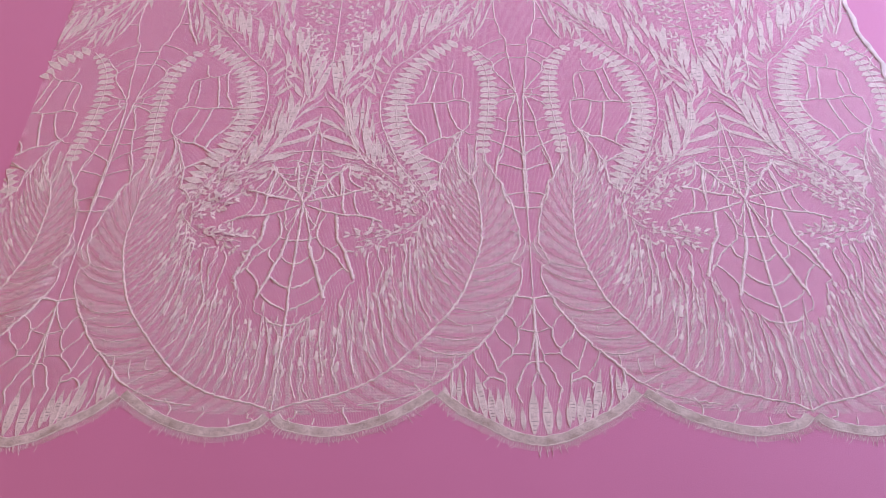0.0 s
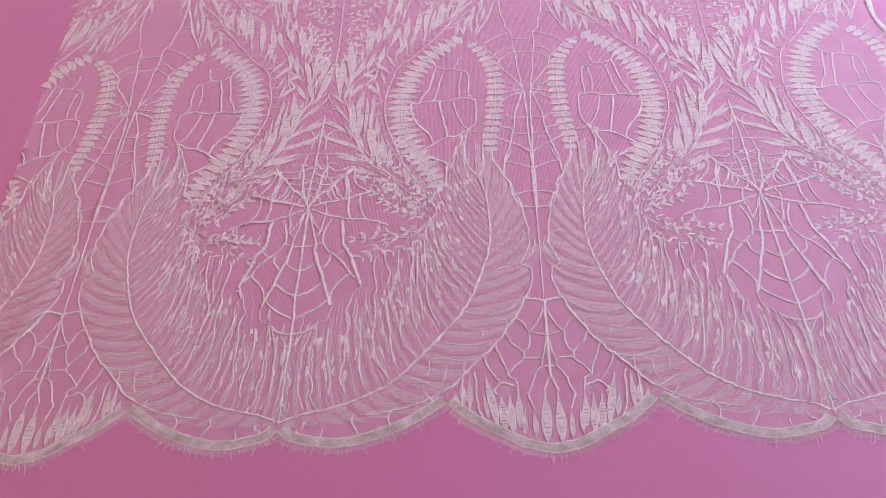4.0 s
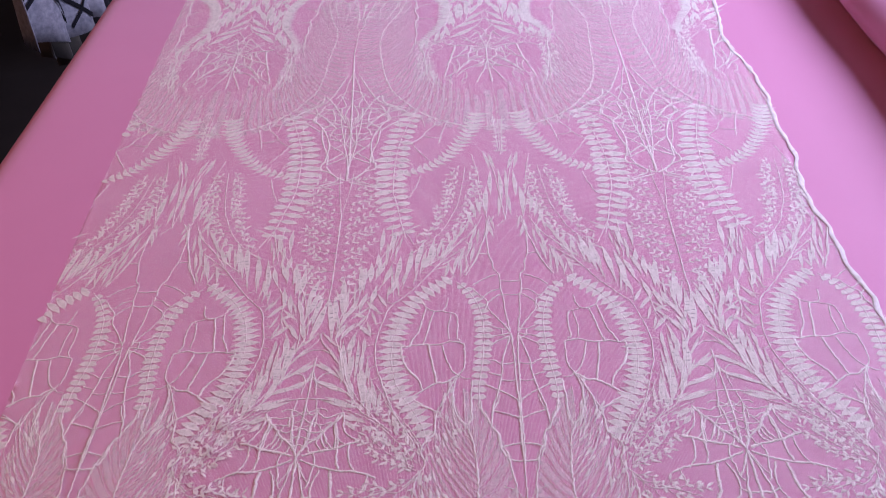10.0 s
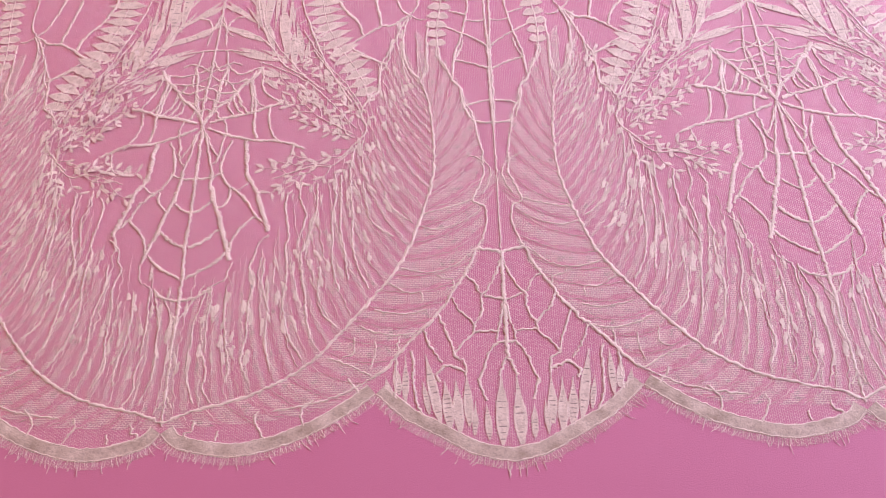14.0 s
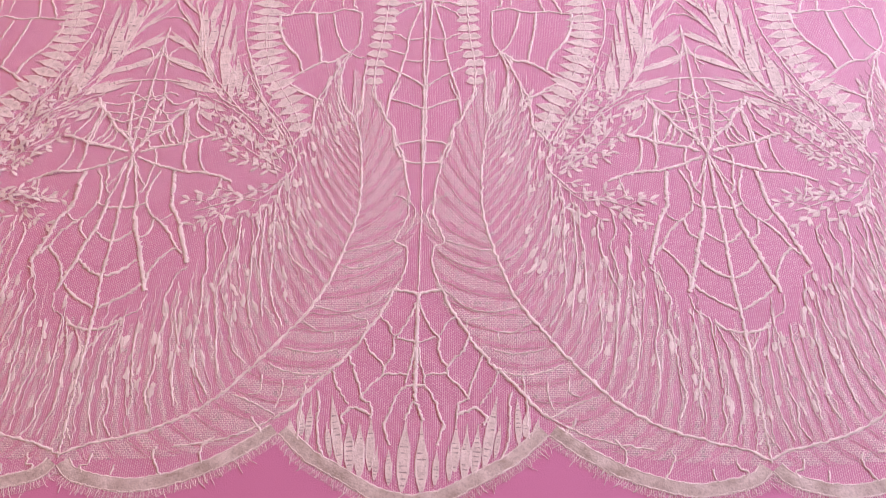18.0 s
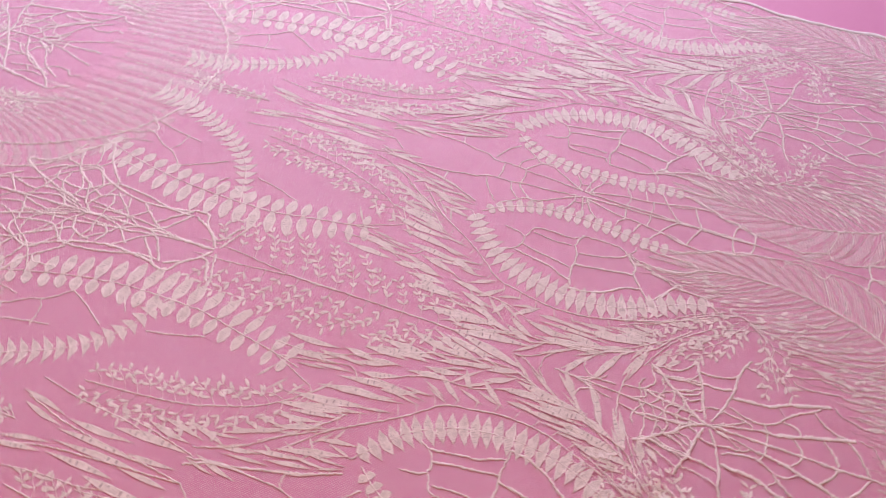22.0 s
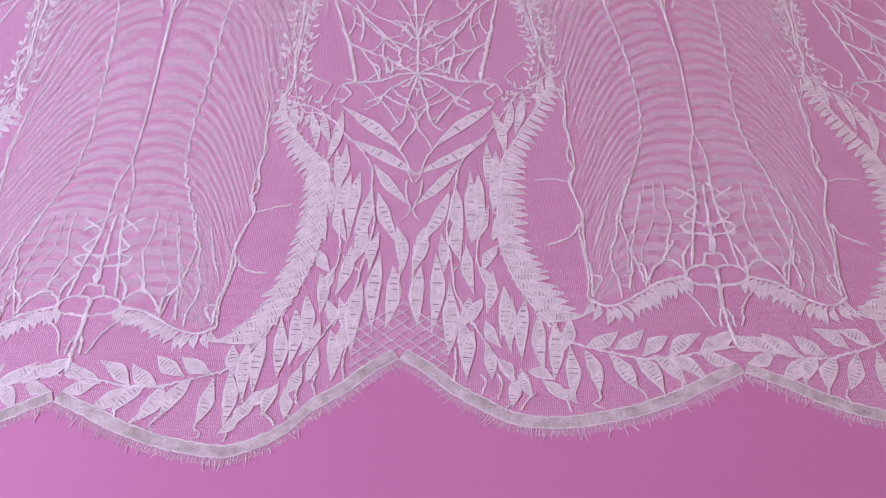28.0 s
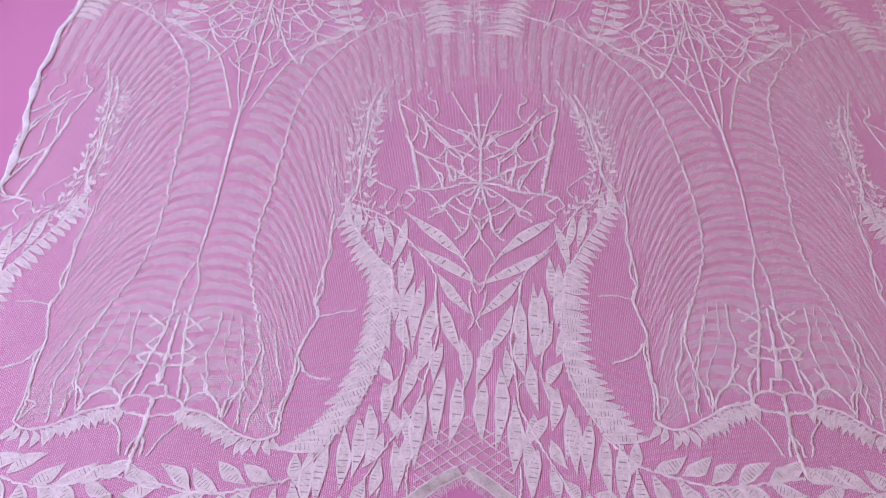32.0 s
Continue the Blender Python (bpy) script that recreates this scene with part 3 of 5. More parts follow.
# ---- lace pattern ----
# curves of half a repeat, in millimetres from the mirror line and from the near hem
WING_RIB = [(69, 302), (68, 282), (65, 263), (56, 250), (49, 228), (46, 200), (45, 181), (45, 166), (47, 148), (52, 128), (61, 99), (69, 81), (79, 65), (89, 52), (109, 27), (131, 4), (164, -15), (204, -26), (220, -33)]
WING_OUT = [(42, 278), (30, 257), (20, 228), (11, 203), (10, 174), (0, 148), (10, 123), (11, 97), (18, 77), (33, 56), (47, 35), (63, 17), (77, 4), (83, -6), (103, -21), (133, -31), (171, -35), (220, -37)]
WING_IN = [(71, 306), (81, 269), (86, 235), (95, 206), (103, 184), (112, 155), (130, 135), (147, 113), (164, 92), (180, 74), (199, 62), (220, 54)]
HEM_A = [(85, -18), (66, -36), (44, -49), (22, -61), (0, -66)]
HEM_B = [(85, -18), (101, -30), (121, -42), (146, -52), (173, -57), (199, -53), (213, -48), (220, -40)]
SPRIG_A = [(105, 196), (120, 206), (133, 216), (150, 235)]
SPRIG_B = [(103, 183), (120, 167), (135, 167), (164, 157)]
SPRIG_C = [(96, 216), (110, 243), (125, 264), (137, 282), (150, 307)]
FERN_BIG = [(69, 482), (88, 466), (107, 449), (123, 424), (133, 396), (137, 367), (136, 338), (131, 314), (122, 291), (111, 272), (101, 253), (93, 228)]
FERN_SMALL = [(66, 472), (51, 453), (40, 428), (35, 399), (35, 367), (37, 336), (41, 306), (41, 278)]
STEM_OUT = [(54, 539), (70, 524), (85, 509), (99, 489), (115, 465), (131, 445), (145, 428), (151, 403), (155, 383), (156, 362), (153, 337), (144, 309), (134, 281), (121, 253), (107, 227)]
WHEAT = [(220, 439), (220, 494), (220, 544), (220, 605), (213, 670), (211, 711)]
SPRIG_D = [(115, 536), (98, 554), (83, 576), (72, 604), (63, 632), (56, 679), (52, 721)]
FERN_TALL = [(121, 883), (135, 838), (146, 790), (152, 744), (153, 701), (152, 664), (145, 629), (139, 595), (131, 559)]
FERN_ARC = [(155, 702), (125, 713), (101, 725), (76, 752), (54, 792), (39, 830), (30, 873)]
FAR_RIB = [(0, 832), (0, 828), (36, 829), (67, 840), (98, 860), (122, 885), (141, 914), (157, 946), (166, 981), (171, 1018), (176, 1049), (179, 1086), (179, 1121)]
FAR_RIB2 = [(170, 1011), (175, 1049), (176, 1083), (179, 1114), (179, 1148), (176, 1174), (168, 1201), (160, 1228), (155, 1251)]
FERN_FAR = [(110, 1099), (104, 1117), (96, 1134), (86, 1154), (76, 1174), (68, 1190), (65, 1214), (64, 1243), (66, 1270), (69, 1286), (75, 1303), (82, 1318), (92, 1334), (102, 1346)]
SPRIG_F = [(69, 1136), (81, 1122), (95, 1108), (103, 1068), (101, 1022), (99, 989)]
HEM_FAR = [(0, 1373), (16, 1384), (34, 1400), (54, 1413), (71, 1422), (95, 1425), (118, 1423), (146, 1417), (171, 1408), (191, 1398), (220, 1384)]
LOOP = [(128, 1324), (138, 1330), (151, 1328), (167, 1318), (179, 1310), (193, 1306), (199, 1305)]
SPRIG_G = [(184, 275), (164, 265), (141, 249), (120, 224), (103, 201)]
SPRIG_E = [(0, 750), (0, 793), (0, 850)]


def hem_lattice(k):
    k.cord(1.4, 0,289, 0,255, 0,218, 0,182, 0,134, 0,89)
    k.cord(3.1, 0,87, 0,56, 0,24, 0,5)
    k.cord(2.6, 0,86, 7,88, 17,90)
    k.cord(1.8, 0,81, 5,68, 11,56, 15,52, 15,42, 18,34, 21,30)
    k.cord(1.8, 0,48, 6,50, 13,52)
    k.cord(1.8, 15,54, 17,56, 19,62, 24,67, 26,69)
    k.cord(1.8, 21,30, 25,36, 31,42, 34,50, 37,52)
    k.cord(1.8, 21,30, 21,24, 27,18, 32,12, 35,8)
    k.cord(1.5, 2,36, 5,26, 6,18)
    k.cord(1.5, 5,24, 13,25, 21,25)
    k.cord(2.0, 0,16, 6,16, 11,10, 14,3, 16,-5, 19,-10, 17,-18, 15,-25)
    k.cord(1.7, 34,8, 36,16, 39,24, 43,36, 46,39)
    k.cord(1.7, 42,3, 48,12, 52,20, 54,27)
    k.cord(1.7, 35,8, 31,5, 28,3, 27,-7)
    k.cord(2.2, 27,-4, 34,-1, 39,1, 43,-2, 46,-6, 44,-11)
    k.cord(2.0, 0,4, 2,3, 4,-3, 6,-8)
    k.cord(1.8, 63,12, 61,5, 61,-10, 59,-24, 55,-33)
    k.cord(1.8, 72,9, 72,-6, 73,-24)
    k.cord(1.5, 1,48, 2,40, 3,34)


def hem_fingers(k):
    k.leaf(11, 5,-8, 6,-55)
    k.leaf(8, 27,-7, 26,-42)
    k.leaf(9, 34,-10, 32,-47)
    k.leaf(9, 41,-10, 38,-44)
    k.leaf(9, 53,9, 44,-40)
    k.leaf(6, 15,-28, 14,-51)
    k.leaf(6, 66,9, 66,-24)
    k.leaf(7, 73,3, 70,-19)
    k.leaf(6, 79,-6, 75,-24)
    k.leaf(5, 22,-25, 23,-48)
    k.leaf(5, 55,-10, 51,-33)


def wing_edge(k):
    k.cord(1.7, 20,288, 23,277, 28,265, 29,254, 30,246, 25,239, 22,233, 21,222, 17,215, 15,207, 13,194, 11,182, 9,174, 10,165, 9,155, 13,143, 17,134, 17,129, 12,126, 9,123, 9,111, 11,102, 14,94, 17,89)
    k.cord(2.4, 17,89, 22,76, 29,64, 34,56, 38,48, 45,39, 50,32, 55,28, 62,20, 67,14, 72,9, 76,3, 81,-2, 87,-6)
    k.cord(1.2, 21,172, 13,168, 6,162, 4,155, 6,146, 11,136)
    k.cord(1.5, 41,282, 42,273, 37,262, 32,255)
    k.cord(1.3, 49,287, 50,265, 53,248, 57,243)
    k.cord(1.6, 78,286, 79,275, 81,264, 86,255, 86,242, 90,234, 96,227, 99,220, 99,210, 95,203, 98,193, 105,185, 111,177, 116,173)
    k.cord(2.0, 81,265, 94,272, 110,280)
    k.cord(1.4, 95,203, 104,226, 111,239, 120,252, 130,268, 140,284)
    k.cord(1.3, 104,192, 110,197, 115,210)
    k.cord(1.2, 17,132, 27,128, 41,124, 54,121)
    k.cord(1.1, 12,123, 25,113, 44,107, 59,111)
    k.cord(1.2, 18,90, 33,76, 51,72, 69,76)
    k.cord(1.2, 34,58, 34,65, 42,67, 44,70)
    k.cord(1.2, 55,49, 55,56, 63,56, 72,60, 79,66)
    k.cord(1.2, 52,43, 62,40, 75,41, 87,44)
    k.cord(1.3, 55,27, 70,24, 86,27, 97,32)
    k.cord(1.2, 69,24, 71,18, 70,12)
    k.cord(1.2, 86,20, 86,9, 89,0)
    k.cord(1.2, 100,24, 100,12, 107,9)
    k.cord(1.2, 87,-6, 100,2, 117,9)
    k.cord(1.4, 87,-6, 99,-13, 115,-20, 131,-24, 150,-27)


def wing_cords(k):
    k.cord(1.6, 162,108, 169,101, 171,90, 174,82, 170,67, 172,55, 172,43, 172,24, 174,9, 168,-6)
    k.cord(1.5, 149,189, 153,172, 158,167)
    k.cord(1.5, 141,153, 142,139, 137,126, 139,112, 141,99)
    k.cord(1.7, 130,151, 129,132, 132,114, 136,99, 139,88, 136,68, 132,39, 129,24)
    k.cord(1.7, 148,146, 152,139, 151,123, 148,106, 150,97, 148,84, 148,67, 149,51, 144,28, 134,9)
    k.cord(1.5, 117,161, 116,137, 118,124, 117,101, 116,80, 111,59)
    k.cord(1.5, 113,158, 112,133, 112,112, 108,89, 105,68)
    k.cord(1.5, 200,16, 196,2, 197,-9, 191,-20)
    k.cord(1.5, 188,63, 188,47, 186,28, 182,9, 182,-6)
    k.cord(1.5, 164,88, 164,67, 159,47, 159,24, 154,1)
    k.cord(1.4, 125,80, 125,59, 122,43, 112,32)
    k.cord(1.4, 103,119, 103,97, 98,76, 90,60)
    k.cord(1.4, 97,151, 94,133, 89,115, 74,102)
    k.cord(1.4, 81,142, 77,129, 69,120, 62,114)
    k.cord(1.4, 67,287, 68,264, 63,245, 57,240)
    k.cord(1.4, 98,190, 97,166, 93,151)
    k.cord(1.4, 103,185, 106,165, 105,142, 103,119)
    k.cord(1.6, 130,-38, 132,-29, 129,-24, 125,-20)
    k.cord(1.6, 160,-27, 161,-34, 154,-46)
    k.cord(1.6, 184,-39, 185,-46)
    k.cord(1.6, 199,-32, 201,-39, 205,-40, 203,-46)
    k.cord(1.6, 94,-18, 99,-12, 103,-6)


def near_web(k):
    k.cord(3.0, 220,212, 215,223, 208,231, 199,239, 193,250, 185,258, 179,269)
    k.cord(3.2, 215,213, 204,217, 191,220, 182,222, 171,227, 160,230)
    k.cord(2.6, 216,208, 204,202, 189,197, 178,194, 163,193, 151,189, 141,184)
    k.cord(2.0, 220,210, 216,198, 213,183, 208,164)
    k.cord(4.2, 209,166, 208,154, 205,141, 200,127, 195,109, 191,97, 188,88)
    k.cord(2.2, 196,195, 201,181, 202,166, 197,155, 190,148, 181,139, 174,127, 168,119)
    k.cord(4.4, 186,194, 184,179, 182,162, 175,149, 171,136, 167,123, 163,111)
    k.cord(2.6, 187,255, 183,242, 181,221, 181,208, 178,196)
    k.cord(2.0, 170,227, 170,214, 166,199, 159,190)
    k.cord(2.0, 200,240, 196,228, 190,219)
    k.cord(2.0, 205,217, 202,208, 202,200, 204,190, 205,179, 209,173)
    k.cord(1.8, 216,203, 212,190, 205,179)
    k.cord(2.0, 206,271, 210,257, 212,241, 215,223, 219,214)
    k.cord(1.8, 220,282, 220,260, 218,238, 218,219)
    k.cord(2.8, 220,212, 220,183, 220,161, 220,131, 219,101, 220,75, 220,56, 220,35)
    k.cord(1.8, 220,35, 219,20, 220,5, 220,-9, 220,-23, 220,-35)
    k.cord(2.2, 200,165, 208,161, 215,160, 220,161)
    k.cord(2.2, 193,149, 195,138, 201,132)
    k.cord(2.2, 207,138, 215,131, 220,130)
    k.cord(2.2, 173,125, 182,116, 188,105, 190,94)
    k.cord(2.6, 199,114, 207,106, 215,101, 219,100)
    k.cord(2.4, 192,94, 199,86, 208,80, 218,74)
    k.cord(2.4, 201,65, 208,59, 220,56)
    k.cord(1.6, 181,154, 186,149, 190,148)
    k.cord(1.4, 201,67, 205,51, 208,39, 208,24, 209,13, 208,-2, 202,-20)
    k.cord(1.3, 187,86, 190,73, 198,67, 198,55, 199,47, 199,35, 198,16)
    k.cord(1.4, 220,35, 218,43, 214,49, 210,57)
    k.cord(1.3, 220,-9, 219,-16, 215,-23)
    k.cord(2.0, 184,265, 188,254, 195,246, 202,233)
    k.cord(2.0, 186,259, 184,233, 184,220)
    k.cord(2.0, 207,271, 210,255, 211,237, 215,219)
    k.cord(2.2, 220,331, 220,301, 220,278, 220,256, 218,224)
    k.cord(1.8, 192,285, 208,288, 220,289)
    k.cord(1.8, 196,271, 201,274, 208,273, 220,265)
    k.cord(1.8, 210,287, 206,260, 207,250)
    k.cord(1.8, 192,228, 198,244, 203,252)
    k.cord(1.6, 209,252, 217,250)
    for f in (0.22, 0.4, 0.58, 0.76, 0.94):
        g = f * k.r.uniform(0.94, 1.05)
        k.cord(1.9, 220, 212 + 66 * g, 213, 212 + 58 * f, 220 - 14 * g, 212 + 58 * g, 220 - 26 * f, 212 + 53 * f, 220 - 41 * g, 212 + 56 * g, 220 - 47 * f, 212 + 34 * f, 220 - 60 * g, 212 + 18 * g)


def tall_web(k):
    k.cord(1.8, 21,603, 26,577, 26,551, 25,526, 21,509, 19,493, 13,482, 13,459, 10,444, 9,419, 6,398, 5,383)
    k.cord(2.2, 15,603, 23,585, 29,559, 35,539, 39,522, 46,503, 55,483)
    k.cord(1.8, 25,524, 38,525)
    k.cord(1.8, 12,472, 0,471)
    k.cord(1.8, 17,484, 30,478, 38,473, 47,464)
    k.cord(1.8, 12,457, 22,455, 30,448, 36,445, 46,458)
    k.cord(1.8, 10,448, 0,446)
    k.cord(1.8, 11,449, 22,441, 29,432, 33,420)
    k.cord(1.9, 5,384, 12,397, 20,409, 28,423, 30,437, 37,445)
    k.cord(1.8, 4,389, 14,388, 25,393, 30,397)
    k.cord(1.8, 14,388, 13,378, 5,371)
    k.cord(1.9, 4,381, 18,378, 31,375)
    k.cord(1.9, 4,377, 21,368, 29,359)
    k.cord(2.0, 5,377, 11,355, 15,339, 16,324, 19,306, 22,291, 27,274, 29,257)
    k.cord(2.2, 4,381, 2,345, 2,314, 1,284, 1,250, 1,219, 0,198)
    k.cord(1.8, 2,335, 15,333, 23,338, 29,340)
    k.cord(1.8, 17,316, 31,321)
    k.cord(1.8, 1,310, 9,308, 19,310)
    k.cord(2.0, 1,280, 10,288, 19,294, 34,303)
    k.cord(2.0, 1,256, 13,262, 28,267)
    k.cord(2.0, 0,224, 12,222, 20,219)
    k.cord(2.0, 0,202, 8,202, 16,205)
    k.cord(2.1, 40,280, 39,269, 34,258, 29,244, 24,238, 23,227, 21,217, 17,207)
    k.cord(1.9, 48,310, 50,281, 49,258, 54,249, 59,253, 63,259, 68,276, 67,305, 62,317)


def medallion_web(k):
    k.cord(1.8, 76,443, 78,429, 83,421, 94,422, 102,428, 108,439)
    k.cord(1.8, 81,420, 67,414, 64,397, 65,377, 61,370)
    k.cord(1.8, 72,414, 75,394, 74,374)
    k.cord(2.2, 92,421, 96,402, 99,382, 103,365)
    k.cord(2.2, 102,426, 106,402, 109,385, 114,376, 118,364)
    k.cord(2.2, 56,366, 71,370, 84,366, 94,365, 106,366, 121,363, 127,363)
    k.cord(1.8, 57,367, 56,347, 57,329, 62,320)
    k.cord(2.0, 81,364, 77,345, 70,326, 63,318)
    k.cord(2.6, 96,365, 93,343, 89,324, 86,308)
    k.cord(2.6, 127,363, 125,347, 119,331, 110,319, 104,310, 101,298)
    k.cord(2.6, 62,318, 69,314, 76,308, 86,307, 97,300, 106,292, 112,288)
    k.cord(1.9, 62,320, 69,308, 72,299, 76,288, 80,277, 85,266, 86,249, 87,236, 92,233, 98,223)
    k.cord(2.0, 84,265, 94,273, 110,284)
    k.cord(1.5, 50,313, 57,313, 62,318)


def candle(k):
    k.leaf(8, 16,711, 17,646)
    k.leaf(10, 23,671, 24,604)
    k.leaf(7, 5,714, 3,630)
    k.leaf(6, 7,649, 9,602)
    k.leaf(7, 39,648, 33,606)
    k.leaf(6, 17,754, 8,711)
    k.leaf(6, 26,762, 17,713)
    k.cord(1.5, 23,754, 12,711, 7,669, 3,624, 0,595)
    k.cord(1.4, 7,858, 5,809, 2,758)
    k.cord(1.5, 0,595, -12,581)
    k.cord(1.3, 36,668, 30,629, 24,598)
    k.leaf(6, 46,641, 39,597)
    k.leaf(6, 52,621, 41,579)
    k.leaf(6, 27,597, 17,556)


def medallion_net(k):
    k.cord(1.8, 71,855, 78,838, 84,813, 89,784)
    k.cord(1.8, 75,850, 91,837, 108,875)
    k.cord(1.8, 93,859, 95,837, 107,820, 114,803, 130,787)
    k.cord(1.6, 108,831, 115,861, 130,877)
    k.cord(1.8, 130,787, 118,764, 105,743)
    k.cord(1.6, 83,800, 101,802, 111,808)
    k.cord(1.6, 126,730, 140,741)
    k.cord(1.6, 115,702, 120,678, 129,650)
    k.cord(1.3, 42,753, 35,710, 32,668, 26,642)


def far_edge(k):
    k.cord(2.0, 128,840, 142,846, 163,861, 179,884, 194,902, 206,938, 212,976, 220,1013, 220,1049)
    k.cord(2.4, 220,917, 220,974, 220,1027, 220,1069, 220,1102)
    k.cord(1.8, 220,914, 220,903, 203,891, 211,859, 220,832)
    k.cord(1.8, 203,891, 195,901)
    k.cord(1.8, 220,1032, 220,1055, 220,1077, 220,1093, 220,1113, 220,1137, 220,1160, 214,1186, 213,1210)
    k.cord(1.8, 120,1106, 120,1134, 119,1152, 120,1164, 122,1183, 123,1200, 119,1216, 123,1233, 127,1249, 124,1263, 126,1280, 129,1304, 128,1324)
    k.cord(1.6, 77,941, 87,975, 96,1006, 99,1031, 103,1055, 105,1084, 111,1096)


def far_web(k):
    k.cord(1.8, 0,1091, 0,1049, 0,1001, 0,967)
    k.cord(1.6, 0,1091, 0,1049, 1,1001, 2,967)
    k.cord(3.1, 0,1091, 11,1084, 30,1070, 50,1058, 59,1051)
    k.cord(3.4, 0,1091, 14,1092, 32,1100, 51,1102, 64,1105)
    k.cord(2.6, 0,1091, 4,1096, 18,1106, 28,1117, 32,1127, 43,1136)
    k.cord(2.3, 0,1091, 4,1111, 8,1128, 11,1148, 20,1159)
    k.cord(2.3, 24,966, 15,992, 7,1013, 4,1029, 0,1049, 0,1090)
    k.cord(2.1, 0,1014, 7,1013)
    k.cord(2.1, 0,1047, 4,1044, 11,1031, 20,1021)
    k.cord(1.8, 5,1027, 13,1023, 20,1021)
    k.cord(2.3, 0,1062, 5,1060, 11,1054)
    k.cord(2.3, 11,1053, 16,1063, 15,1076, 19,1085)
    k.cord(2.1, 27,1070, 27,1081, 26,1092)
    k.cord(2.1, 21,1075, 22,1091)
    k.cord(2.1, 0,1077, 6,1080, 10,1085)
    k.cord(2.1, 4,1070, 9,1078)
    k.cord(2.1, 39,981, 37,998, 42,1007, 49,1012)
    k.cord(2.3, 49,1012, 35,1032, 25,1047, 16,1059)
    k.cord(2.1, 35,1032, 31,1047, 36,1059)
    k.cord(2.3, 49,1012, 47,1031, 50,1049)
    k.cord(2.3, 63,964, 67,977, 74,985, 60,998, 49,1012)
    k.cord(2.1, 57,1005, 55,1023, 60,1040)
    k.cord(2.6, 74,985, 70,1006, 65,1026, 65,1036)
    k.cord(5.2, 66,1030, 61,1046, 59,1057, 57,1069, 54,1084, 52,1102)
    k.cord(2.3, 50,1058, 40,1077, 35,1088, 32,1099)
    k.cord(2.3, 28,1117, 16,1127, 9,1131)
    k.cord(2.3, 32,1120, 20,1141, 15,1151)
    k.cord(2.9, 30,1120, 37,1123, 43,1128)
    k.cord(2.6, 64,1105, 55,1115, 63,1127)
    k.cord(2.1, 0,1148, 2,1158, 9,1170, 12,1180)
    k.cord(2.1, 0,1148, 4,1140, 8,1131)
    k.cord(1.8, 0,1148, 0,1138)
    k.cord(2.3, 42,965, 46,976, 38,983)
    k.cord(2.1, 87,963, 92,984, 93,1005, 88,1015)
    k.cord(2.3, 92,963, 101,996, 101,1021, 103,1040, 105,1052, 103,1067, 106,1081, 113,1092)
    k.cord(2.1, 92,1048, 103,1042)
    k.cord(2.1, 95,1052, 97,1063, 100,1068)
    k.cord(2.3, 7,1041, 16,1028, 39,1012, 55,987)
    k.cord(2.3, 23,1092, 30,1068, 30,1052)
    k.cord(2.3, 7,1058, 30,1043, 42,1027, 54,998)
    k.cord(2.1, 31,1128, 42,1108, 60,1097)
    k.cord(2.3, 15,1039, 8,1027, 0,1035)
    k.cord(2.1, 10,1030, 6,1044, 11,1053)
    k.cord(2.1, 16,1063, 23,1057, 31,1047)
    k.cord(2.1, 15,1078, 21,1075, 27,1070)
    k.cord(2.1, 36,1060, 43,1063)
    k.cord(2.3, 32,1100, 33,1084, 38,1078)
    k.cord(2.1, 6,1088, 10,1085, 19,1086, 26,1089)
    k.cord(2.1, 3,1095, 9,1107, 17,1105)
    k.cord(2.1, 7,1124, 16,1117, 21,1108)
    k.cord(2.1, 0,1100, 3,1106, 0,1114, 0,1118)
    k.cord(2.1, 6,1044, 0,1047)
    k.cord(2.1, 47,1031, 55,1024)
    k.cord(2.1, 31,1047, 21,1044, 13,1040)
    k.cord(2.1, 36,1092, 42,1100)
    k.cord(2.1, 11,1148, 20,1142)
    k.cord(2.1, 8,1128, 1,1135, 0,1136)


